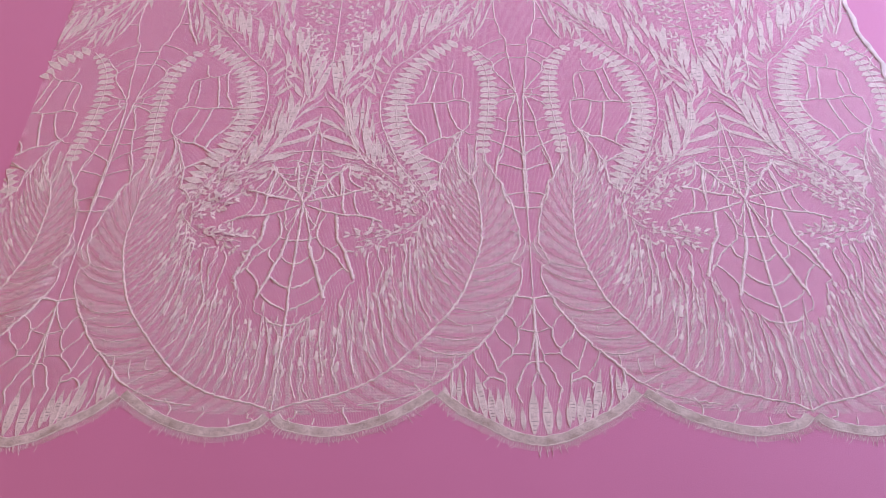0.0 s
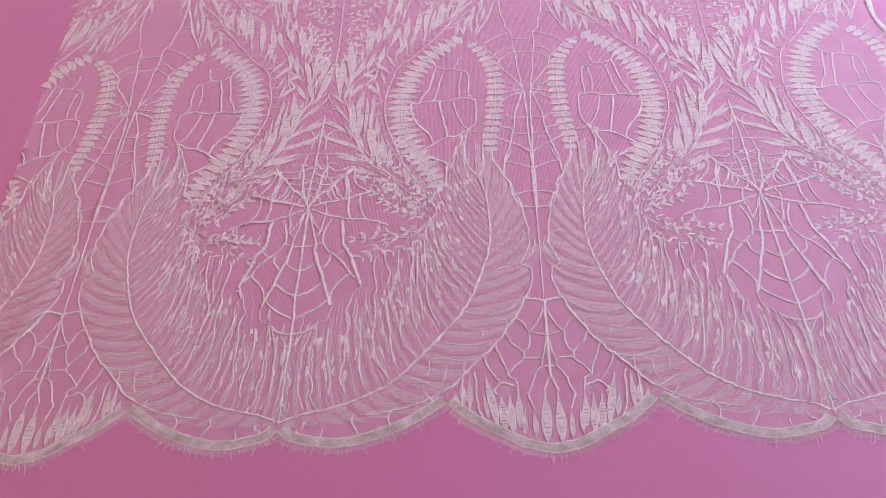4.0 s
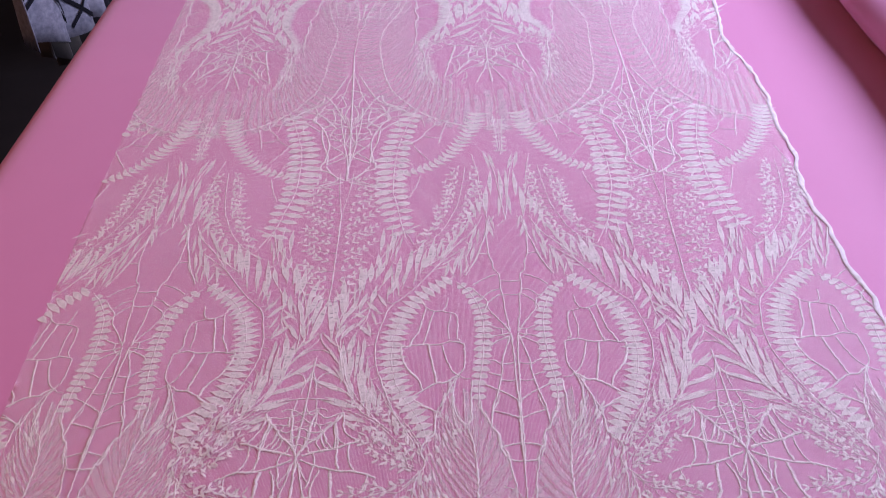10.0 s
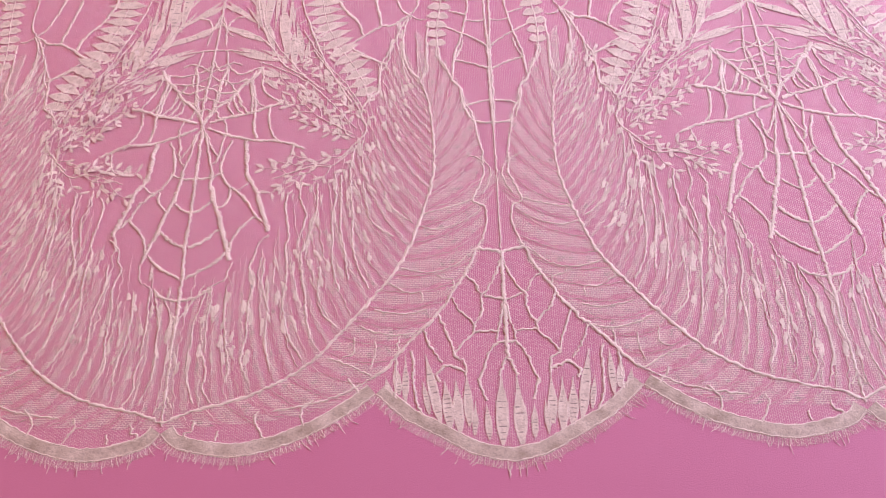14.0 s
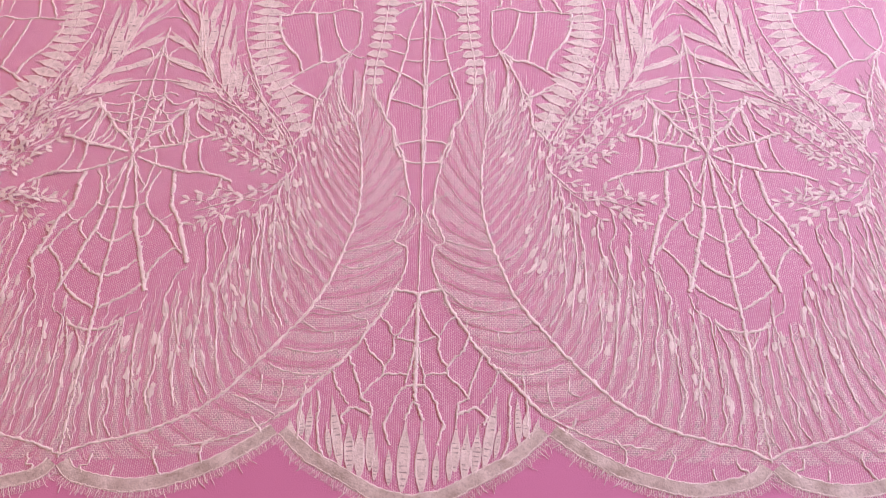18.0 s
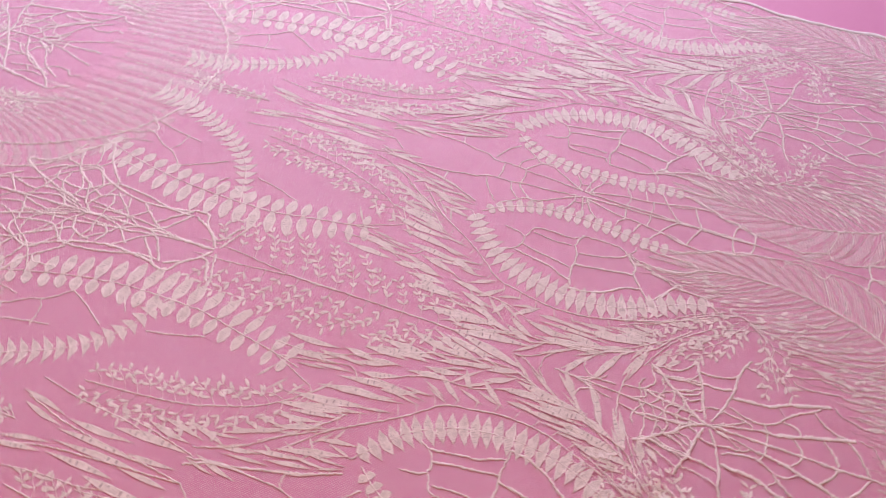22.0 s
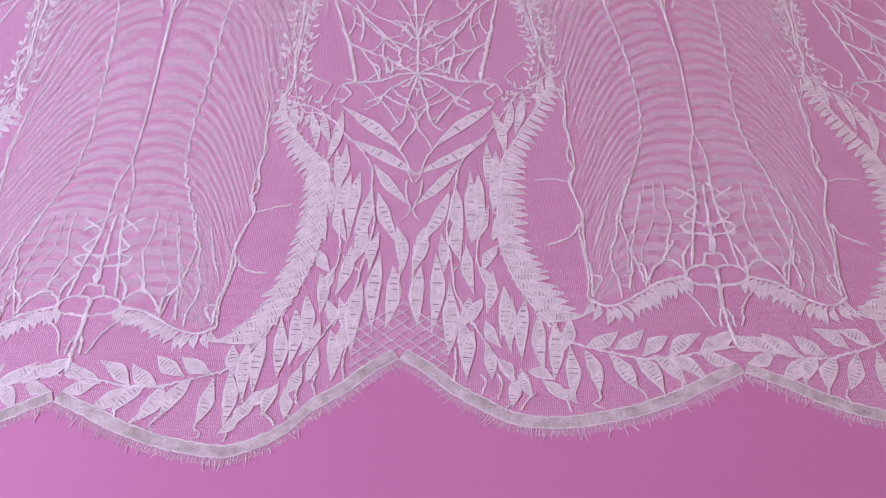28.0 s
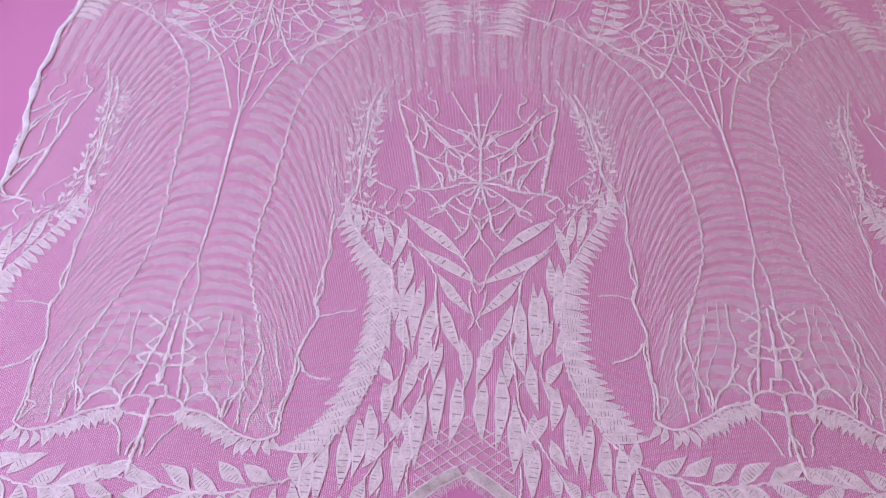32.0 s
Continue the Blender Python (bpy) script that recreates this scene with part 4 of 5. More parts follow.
def big_leaves(k):
    k.leaf(13, 60,1132, 16,1176)
    k.leaf(12, 54,1168, 3,1204)
    k.leaf(11, 31,1198, 4,1235)
    k.leaf(12, 26,1227, 9,1272)
    k.leaf(12, 10,1261, 4,1298)
    k.leaf(13, 10,1298, 11,1344)
    k.leaf(13, 20,1288, 20,1346)
    k.leaf(14, 31,1312, 32,1364)
    k.leaf(13, 32,1221, 39,1271)
    k.leaf(13, 42,1206, 44,1265)
    k.leaf(11, 49,1209, 54,1254)
    k.leaf(12, 33,1255, 38,1289)
    k.leaf(11, 57,1240, 46,1271)
    k.leaf(11, 42,1279, 48,1317)
    k.leaf(11, 64,1278, 55,1299)
    k.leaf(11, 45,1324, 39,1348)
    k.leaf(11, 61,1301, 58,1332)
    k.leaf(12, 69,1316, 66,1354)
    k.leaf(12, 75,1325, 73,1365)
    k.leaf(12, 84,1327, 80,1371)
    k.leaf(12, 93,1339, 93,1380)
    k.leaf(12, 103,1341, 99,1384)
    k.leaf(12, 111,1364, 109,1398)
    k.leaf(12, 121,1368, 125,1397)
    k.leaf(11, 113,1342, 106,1366)
    k.leaf(12, 48,1352, 44,1386)
    k.leaf(12, 41,1346, 39,1366)
    k.leaf(11, 57,1344, 66,1363)
    k.leaf(11, 54,1325, 47,1345)
    k.leaf(10, 56,1363, 59,1386)
    k.leaf(11, 64,1374, 71,1390)
    k.leaf(11, 78,1382, 84,1401)
    k.leaf(11, 83,1383, 97,1389)
    k.leaf(11, 91,1390, 103,1403)
    k.leaf(9, 101,1397, 110,1406)
    k.leaf(10, 73,1387, 71,1407)
    k.leaf(10, 61,1139, 69,1183)
    k.leaf(9, 76,1128, 68,1165)
    k.leaf(9, 86,1117, 79,1158)
    k.leaf(8, 101,1096, 96,1134)
    k.leaf(8, 110,1088, 106,1123)
    k.leaf(10, 55,1175, 56,1214)
    k.leaf(10, 62,1184, 58,1226)
    k.leaf(10, 66,1208, 61,1243)
    k.leaf(9, 66,1243, 61,1270)
    k.leaf(9, 23,1266, 26,1298)
    k.leaf(9, 52,1297, 59,1316)
    k.cord(1.8, 68,1142, 59,1159, 49,1172, 40,1185, 33,1200, 32,1215, 30,1233, 27,1255, 29,1277, 33,1300, 35,1317, 43,1334, 51,1350)
    k.cord(1.7, 104,1117, 96,1134, 86,1154, 76,1174, 68,1190, 66,1214, 64,1243, 66,1270, 69,1286, 75,1303, 82,1318, 92,1334)
    k.cord(1.8, 16,1176, 7,1192, 4,1207, 1,1216)
    k.cord(1.8, 6,1213, 5,1228, 1,1242, 5,1251)
    k.cord(1.6, 10,1261, 6,1270, 4,1288, 5,1303, 4,1321)
    k.cord(1.5, 33,1300, 42,1292, 47,1286)
    k.cord(1.5, 51,1350, 58,1363, 65,1376, 71,1389)
    k.cord(1.5, 54,1237, 52,1260, 50,1276, 50,1292, 56,1311)
    k.cord(1.5, 68,1142, 81,1118, 96,1103, 110,1092)
    k.cord(1.5, 62,1122, 69,1115, 65,1104)
    k.cord(1.6, 98,1067, 83,1082, 73,1094, 77,1104)


def garland_leaves(k):
    k.leaf(12, 123,1363, 143,1352)
    k.leaf(12, 141,1365, 160,1351)
    k.leaf(12, 158,1371, 175,1357)
    k.leaf(12, 176,1371, 197,1355)
    k.leaf(11, 194,1370, 214,1357)
    k.leaf(11, 206,1367, 220,1353)
    k.leaf(12, 136,1369, 148,1394)
    k.leaf(13, 153,1373, 164,1396)
    k.leaf(12, 165,1372, 179,1391)
    k.leaf(12, 175,1372, 193,1389)
    k.leaf(11, 196,1369, 215,1376)
    k.cord(2.2, 91,1337, 105,1352, 115,1361, 126,1365, 140,1369, 157,1373, 179,1372, 199,1367, 219,1364)


def sheaf(k):
    k.leaf(9, 94,558, 103,505)
    k.leaf(10, 108,550, 116,494)
    k.leaf(10, 123,534, 130,483)
    k.leaf(9, 137,522, 143,472)
    k.leaf(8, 138,483, 147,454)
    k.leaf(7, 100,529, 108,497)
    k.leaf(6, 84,553, 90,520)
    k.leaf(7, 72,553, 83,520)
    k.leaf(6, 61,569, 75,540)
    k.leaf(6, 52,586, 64,561)
    k.leaf(6, 46,560, 52,523)
    k.leaf(6, 55,539, 63,499)
    k.leaf(6, 63,523, 69,488)
    k.leaf(6, 75,512, 80,484)
    k.leaf(6, 40,586, 46,552)
    k.leaf(8, 145,573, 152,535)
    k.leaf(8, 161,582, 163,536)
    k.leaf(8, 165,528, 161,500)
    k.leaf(9, 173,512, 173,477)
    k.leaf(10, 186,505, 184,455)
    k.leaf(8, 179,500, 179,459)
    k.leaf(9, 205,482, 197,431)
    k.leaf(9, 207,460, 200,420)
    k.leaf(9, 213,449, 208,403)
    k.leaf(11, 220,446, 208,380)
    k.leaf(7, 156,515, 165,484)
    k.leaf(8, 147,507, 156,473)
    k.leaf(8, 164,469, 169,436)
    k.leaf(8, 174,455, 180,423)
    k.leaf(8, 184,448, 193,416)
    k.leaf(7, 191,427, 200,396)
    k.leaf(7, 154,418, 173,440)
    k.leaf(7, 169,412, 185,420)
    k.leaf(7, 163,381, 181,402)
    k.leaf(8, 183,402, 195,379)
    k.leaf(8, 193,403, 202,376)
    k.leaf(9, 180,379, 184,350)
    k.leaf(11, 179,350, 179,316)
    k.leaf(11, 193,373, 188,316)
    k.leaf(10, 170,334, 164,304)
    k.leaf(11, 171,322, 161,278)
    k.leaf(9, 185,325, 173,287)
    k.leaf(8, 156,315, 149,274)
    k.leaf(8, 155,297, 153,263)
    k.leaf(6, 170,378, 169,352)
    k.leaf(8, 220,339, 197,325)
    k.leaf(8, 220,317, 182,297)
    k.leaf(7, 203,285, 172,275)
    k.leaf(8, 182,265, 161,258)
    k.leaf(7, 176,256, 166,245)
    k.cord(1.3, 31,603, 43,573, 58,552, 75,532, 89,516, 105,501)
    k.cord(1.3, 149,591, 150,556, 157,531, 167,508, 176,485, 188,459, 195,434, 202,410, 204,386)
    k.cord(1.5, 203,380, 194,354, 187,322, 177,295, 171,284, 162,269, 147,258, 137,249)
    k.cord(1.5, 201,351, 213,361, 220,361)
    k.cord(1.5, 174,289, 187,302, 209,309, 220,321)
    k.cord(1.5, 198,326, 209,323, 214,312, 212,294)
    k.cord(1.4, 220,387, 217,374, 201,351)


def loop_edge(k):
    k.cord(2.2, 118,1156, 121,1169, 118,1188, 122,1200, 118,1212, 120,1223, 124,1235, 127,1251, 127,1268, 128,1288, 131,1299, 131,1323)
    k.cord(1.6, 112,1099, 116,1116, 120,1130, 117,1150, 118,1156)
    k.cord(1.8, 91,1213, 105,1212, 118,1215)
    k.cord(2.2, 124,1257, 118,1268, 105,1275, 100,1277)
    k.cord(1.8, 130,1303, 138,1306, 136,1313, 131,1321)
    k.cord(1.8, 161,1216, 158,1233, 152,1250, 151,1267, 146,1283, 147,1298, 150,1308, 151,1324)
    k.cord(1.6, 189,1215, 189,1238, 192,1254, 187,1276, 187,1291)
    k.cord(1.5, 171,1227, 166,1255, 161,1282, 165,1297, 169,1315)
    k.cord(1.4, 148,1228, 141,1256, 134,1278)
    k.cord(1.2, 123,1116, 123,1095, 132,1065)


def hem_tails(k):
    k.cord(1.5, 148,1392, 154,1401, 151,1409)
    k.cord(1.5, 164,1394, 166,1400, 164,1405)
    k.cord(1.5, 110,1396, 105,1402, 106,1409, 107,1413)
    k.cord(1.5, 125,1396, 126,1403, 121,1407, 127,1411)
    k.cord(1.5, 179,1390, 177,1400)
    k.cord(1.5, 36,1364, 37,1377, 35,1390)
    k.cord(1.5, 53,1385, 55,1392, 52,1400)
    k.cord(1.5, 64,1385, 65,1396, 62,1404)
    k.cord(1.5, 72,1404, 68,1409, 64,1414)
    k.cord(1.5, 86,1399, 80,1405, 76,1412)


def upper_web(k):
    k.cord(2.9, 220,1049, 220,981, 220,925, 220,872, 220,830, 220,774, 220,729, 220,694)
    k.cord(2.3, 211,1005, 195,954, 180,918, 159,896, 140,883)
    k.cord(2.6, 220,952, 203,940, 193,926)
    k.cord(2.6, 201,935, 207,916, 209,898, 190,891, 177,892, 165,875, 161,858, 171,849, 183,840)
    k.cord(2.6, 136,890, 159,898, 166,880)
    k.cord(2.3, 134,873, 147,866, 161,863)
    k.cord(2.6, 190,891, 194,856, 177,832, 180,792, 188,761, 189,738)
    k.cord(2.9, 188,735, 212,752, 220,765)
    k.cord(2.9, 188,731, 200,709, 218,694)
    k.cord(2.6, 216,690, 192,681, 184,677)
    k.cord(2.3, 204,894, 205,847, 211,798, 220,777)
    k.cord(2.3, 178,837, 201,847, 213,838, 220,830)
    k.cord(2.3, 187,820, 206,798, 220,790)
    k.cord(2.3, 196,776, 215,798, 220,830)
    k.cord(2.3, 202,933, 219,916)
    k.cord(2.3, 217,903, 210,872, 220,858)
    k.cord(2.1, 201,873, 212,864, 218,846)
    k.cord(2.1, 198,815, 210,819, 220,818)
    k.cord(2.9, 174,933, 169,910, 143,887, 124,865)
    k.cord(2.9, 177,932, 189,911, 197,891, 204,871, 211,849)
    k.cord(2.9, 145,887, 170,876, 185,855, 197,835)
    k.cord(2.6, 188,911, 175,899, 168,881)
    k.cord(2.9, 124,865, 149,852, 174,827)
    k.cord(2.9, 164,857, 176,837, 186,807, 189,779, 184,737)
    k.cord(2.6, 211,840, 195,832, 188,812)
    k.cord(2.6, 189,805, 202,801, 212,810)
    k.cord(2.6, 190,788, 207,769, 217,754)
    k.cord(2.3, 212,833, 211,796, 214,768, 219,731, 219,699)
    k.cord(2.9, 209,764, 191,746, 182,737, 182,722, 195,715, 207,696, 183,682)
    k.cord(2.3, 204,871, 193,880, 178,880)
    k.cord(2.3, 211,842, 197,849, 185,855)
    k.cord(2.3, 208,861, 193,858, 179,867)
    k.cord(2.3, 197,830, 180,827, 174,830)
    k.cord(2.3, 212,819, 200,818, 191,822)
    k.cord(2.1, 170,876, 164,867, 165,855)
    k.cord(2.1, 152,849, 146,840, 149,820)


def v_leaves(k):
    k.leaf(5, 191,475, 188,426)
    k.leaf(9, 173,505, 183,459)
    k.leaf(7.5, 162,512, 166,476)
    k.leaf(6, 155,529, 154,505)
    k.leaf(6, 147,505, 141,442)
    k.leaf(5, 141,492, 135,445)
    k.leaf(8, 198,473, 198,403)
    k.leaf(7, 216,447, 197,383)
    k.leaf(4, 164,454, 186,430)
    k.leaf(6, 166,432, 193,405)
    k.leaf(6, 168,421, 186,391)
    k.leaf(6, 162,454, 151,430)
    k.leaf(5, 156,448, 147,427)
    k.leaf(6, 166,422, 158,398)
    k.leaf(6, 170,407, 163,384)
    k.leaf(7, 178,393, 189,351)
    k.leaf(5.5, 182,370, 182,315)
    k.leaf(8, 176,377, 174,308)
    k.leaf(6.5, 170,371, 168,314)
    k.leaf(6, 163,352, 162,297)
    k.leaf(9, 157,306, 156,270)
    k.leaf(8, 168,321, 163,279)
    k.leaf(7, 144,296, 145,268)
    k.leaf(8, 218,345, 184,313)
    k.leaf(7, 212,311, 175,295)
    k.leaf(8, 203,291, 164,273)
    k.leaf(6, 211,369, 187,330)
    k.leaf(6, 220,391, 194,361)
    k.leaf(6, 184,288, 161,276)
    k.leaf(7, 125,517, 133,458)
    k.leaf(7, 112,532, 118,490)
    k.leaf(7, 103,539, 112,483)
    k.leaf(9, 91,547, 99,502)
    k.leaf(5, 84,550, 82,519)
    k.leaf(5, 75,570, 74,541)
    k.leaf(5, 67,575, 68,545)
    k.leaf(5, 59,588, 62,558)
    k.leaf(4, 64,539, 55,522)
    k.leaf(4, 75,521, 64,512)
    k.leaf(8, 42,547, 49,507)
    k.leaf(6, 35,580, 39,539)
    k.leaf(7, 24,595, 27,555)
    k.leaf(5, 54,533, 53,488)
    k.leaf(5, 60,520, 61,480)
    k.leaf(5, 74,503, 68,480)
    k.leaf(5, 33,542, 43,512)
    k.leaf(5, 129,577, 109,589)
    k.leaf(5, 119,562, 101,575)
    k.leaf(5, 119,546, 99,557)
    k.leaf(5, 130,525, 111,539)
    k.leaf(5, 86,503, 69,518)
    k.leaf(5, 93,517, 76,527)
    k.leaf(4, 128,269, 125,237)
    k.leaf(4.5, 118,255, 117,232)
    k.leaf(5, 143,249, 143,231)
    k.leaf(4, 110,229, 106,215)
    k.leaf(4, 131,229, 123,212)
    k.leaf(5, 164,262, 154,253)
    k.leaf(5, 177,268, 164,259)
    k.leaf(4.5, 159,252, 148,245)
    k.leaf(4.5, 170,253, 159,248)
    k.leaf(4.5, 150,239, 141,227)
    k.leaf(4, 137,243, 132,228)
    k.leaf(5, 134,265, 131,248)
    k.leaf(4, 153,225, 142,216)
    k.leaf(4, 150,213, 139,208)
    k.leaf(4.5, 163,242, 153,236)
    k.leaf(6, 140,548, 144,511)
    k.leaf(5, 135,565, 139,535)
    k.leaf(5, 146,564, 148,527)
    k.leaf(5, 155,551, 152,529)
    k.cord(1.3, 153,479, 166,449, 170,413, 177,392)
    k.cord(1.4, 195,395, 196,369, 188,338, 181,311, 166,285, 152,266)
    k.cord(1.3, 56,558, 69,538, 84,513, 93,499)
    k.cord(1.2, 152,266, 142,253, 129,241)
    k.cord(1.2, 135,582, 125,557, 115,539, 98,545)
    k.cord(1.3, 140,507, 149,518, 143,548, 136,582)
    k.cord(1.5, 220,349, 220,331, 213,310, 207,303)
    k.leaf(5, 47,605, 53,567)
    k.leaf(4.5, 37,585, 50,563)
    k.leaf(5, 21,604, 15,572)
    k.leaf(4.5, 68,510, 52,520)
    k.leaf(5, 93,496, 71,503)
    k.leaf(5, 114,498, 120,467)
    k.leaf(7, 155,547, 154,506)
    k.leaf(5, 161,523, 163,486)
    k.leaf(5, 106,528, 108,499)
    k.leaf(5, 81,538, 86,509)
    k.leaf(4.5, 50,504, 58,483)
    k.leaf(4.5, 37,526, 46,501)
    k.leaf(4.5, 129,491, 134,468)
    k.leaf(5, 148,468, 149,438)
    k.leaf(5, 178,444, 186,421)
    k.leaf(5, 215,465, 203,436)
    k.leaf(5, 169,360, 171,332)
    k.leaf(5, 190,350, 183,320)
    k.leaf(5, 200,337, 181,305)
    k.leaf(5, 159,332, 158,306)
    k.leaf(5, 151,297, 150,275)
    k.leaf(5, 202,375, 190,350)
    k.leaf(4.5, 55,552, 47,539)
    k.leaf(4.5, 69,547, 76,524)


def far_lattice(k):
    k.cord(2.6, 197,1306, 197,1299, 190,1291, 183,1291, 175,1299, 169,1312)
    k.cord(2.4, 183,1291, 187,1281, 192,1273)
    k.cord(2.6, 197,1306, 201,1298, 211,1295, 220,1298, 220,1305, 220,1320)
    k.cord(3.6, 197,1306, 203,1311, 215,1313, 220,1315, 220,1321, 220,1329)
    k.cord(4.1, 220,1327, 220,1339, 220,1352, 219,1362)
    k.cord(2.2, 220,1316, 220,1329, 216,1339, 215,1348)
    k.cord(1.9, 196,1318, 205,1330, 209,1344, 211,1348)
    k.cord(2.2, 170,1310, 169,1297, 163,1290, 160,1282)
    k.cord(2.6, 214,1208, 212,1237, 208,1259, 205,1280, 203,1296)
    k.cord(2.6, 197,1220, 213,1234, 203,1248, 210,1253, 199,1259, 208,1267)
    k.cord(2.2, 199,1233, 210,1223, 218,1215)
    k.cord(2.6, 220,1234, 220,1230, 220,1218)
    k.cord(2.4, 220,1235, 220,1253, 215,1260)
    k.cord(2.6, 210,1255, 220,1258, 220,1263, 220,1270)
    k.cord(2.6, 199,1265, 217,1267, 218,1277, 220,1285)
    k.cord(2.6, 220,1285, 220,1275, 220,1278)
    k.cord(2.4, 220,1250, 220,1264, 220,1277)
    k.cord(2.6, 204,1275, 198,1286, 197,1299)
    k.cord(2.6, 211,1295, 214,1285, 220,1284)
    k.cord(2.6, 171,1314, 184,1308, 197,1305)
    k.cord(2.6, 220,1320, 220,1310)



# ---- the lace ----
lace = empty("lace_panel", "ivory corded lace panel with scalloped hems lying on pink cloth", "lace")
HEM_NEAR = table_of(sorted([(float(u), float(v)) for u, v in HEM_A + HEM_B[1:]]))
HEM_END = table_of([(float(u), float(v)) for u, v in HEM_FAR])
RIB_FAR = [(0, 829)] + FAR_RIB[2:10] + FAR_RIB2[3:] + [(160, 1285), (158, 1318)]
OUT_FAR = [(0, 812), (45, 816), (85, 828), (120, 848), (150, 872), (176, 902), (196, 945), (208, 985), (214, 1030), (217, 1080), (218, 1130), (219, 1180), (219, 1225), (206, 1262), (192, 1300)]
IN_FAR = [(0, 958), (30, 963), (58, 978), (78, 998), (91, 1022), (99, 1050), (105, 1084), (113, 1100), (115, 1136)] + [(120, 1170), (122, 1200), (125, 1235), (128, 1265), (131, 1300), (133, 1330)]


def sheet(half, idx):
    verts, faces, nu, nv = [], [], 24, 120
    for j in range(nv + 1):
        for i in range(nu + 1):
            u = 220 * i / nu
            v = HEM_NEAR(u) + 2 + (HEM_END(u) - HEM_NEAR(u) - 4) * j / nv
            x, y = half.at(u, v)
            x = min(max(x, LEFT(y)), RIGHT(y))
            verts.append((x, y, lift(x, y) - 0.0001))
    n = nu + 1
    for j in range(nv):
        for i in range(nu):
            a = j * n + i
            q = (a, a + 1, a + n + 1, a + n)
            if max(verts[e][0] for e in q) - min(verts[e][0] for e in q) > 0.0005:
                faces.append(q)
    raw("tulle_ground", verts, faces, TULLE, lace, "fine six-sided tulle mesh")


def infill(k, a, b, s0, s1, n=56, m=5):
    """Net spread between two lines."""
    base, ok = len(k.v), []
    for j in range(n + 1):
        t = j / n
        p, q = a.at(s0[0] + (s0[1] - s0[0]) * t), b.at(s1[0] + (s1[1] - s1[0]) * t)
        for i in range(m + 1):
            e = p + (q - p) * i / m
            ok.append(k.h.inside(e.x, e.y))
            k.v.append(k.point(e.x, e.y, 0.00012))
    for j in range(n):
        for i in range(m):
            c = j * (m + 1) + i
            q = (c, c + 1, c + m + 2, c + m + 1)
            if all(ok[e] for e in q):
                k.f.append(tuple(base + e for e in q))


def knots(k, pts, n, long, wide):
    """Small close-stitched clots strung along a line."""
    line = Line(pts)
    for i in range(n):
        s = k.r.uniform(0.08, 0.92)
        q, d = line.at(s), line.way(s)
        ln = long * k.r.uniform(0.6, 1.4)
        k.flake(q.x - d.x * ln / 2, q.y - d.y * ln / 2, q.x + d.x * ln / 2, q.y + d.y * ln / 2, wide * k.r.uniform(0.7, 1.4))


def bow(a, m, b, t):
    return a * (1 - t) ** 2 + m * 2 * t * (1 - t) + b * t * t


def slats(k, barb, n, fill, lo=0.0, hi=1.0, ragged=0.0, power=1.0):
    """Bands of close net side by side, with open slits between them."""
    for i in range(n):
        s, ds = (i / n) ** power, ((i + 1) / n) ** power - (i / n) ** power
        f = fill * k.r.uniform(0.85, 1.15)
        run, phase = [], k.r.random() * 40
        top = hi + ragged * k.r.uniform(-1, 0.5)
        for j in range(34):
            t = lo + (top - lo) * j / 33
            taper = 0.5 + 0.5 * math.sin(math.pi * min(1, 0.12 + 0.8 * t)) ** 0.7
            off = 0.14 * noise.noise(Vector((t * 7, phase, 0)))
            w0, w1 = 0.5 * f * taper * k.r.uniform(0.72, 1.2), 0.5 * f * taper * k.r.uniform(0.72, 1.2)
            p, q = barb(max(0, s + ds * (0.5 + off - w0)), t), barb(min(1, s + ds * (0.5 + off + w1)), t)
            if k.h.inside(p.x, p.y) and k.h.inside(q.x, q.y):
                run.append([k.point(p.x, p.y, 0.0001), k.point((p.x + q.x) / 2, (p.y + q.y) / 2, 0.00018), k.point(q.x, q.y, 0.0001)])
            else:
                k.strip(run, True)
                run = []
        k.strip(run, True)


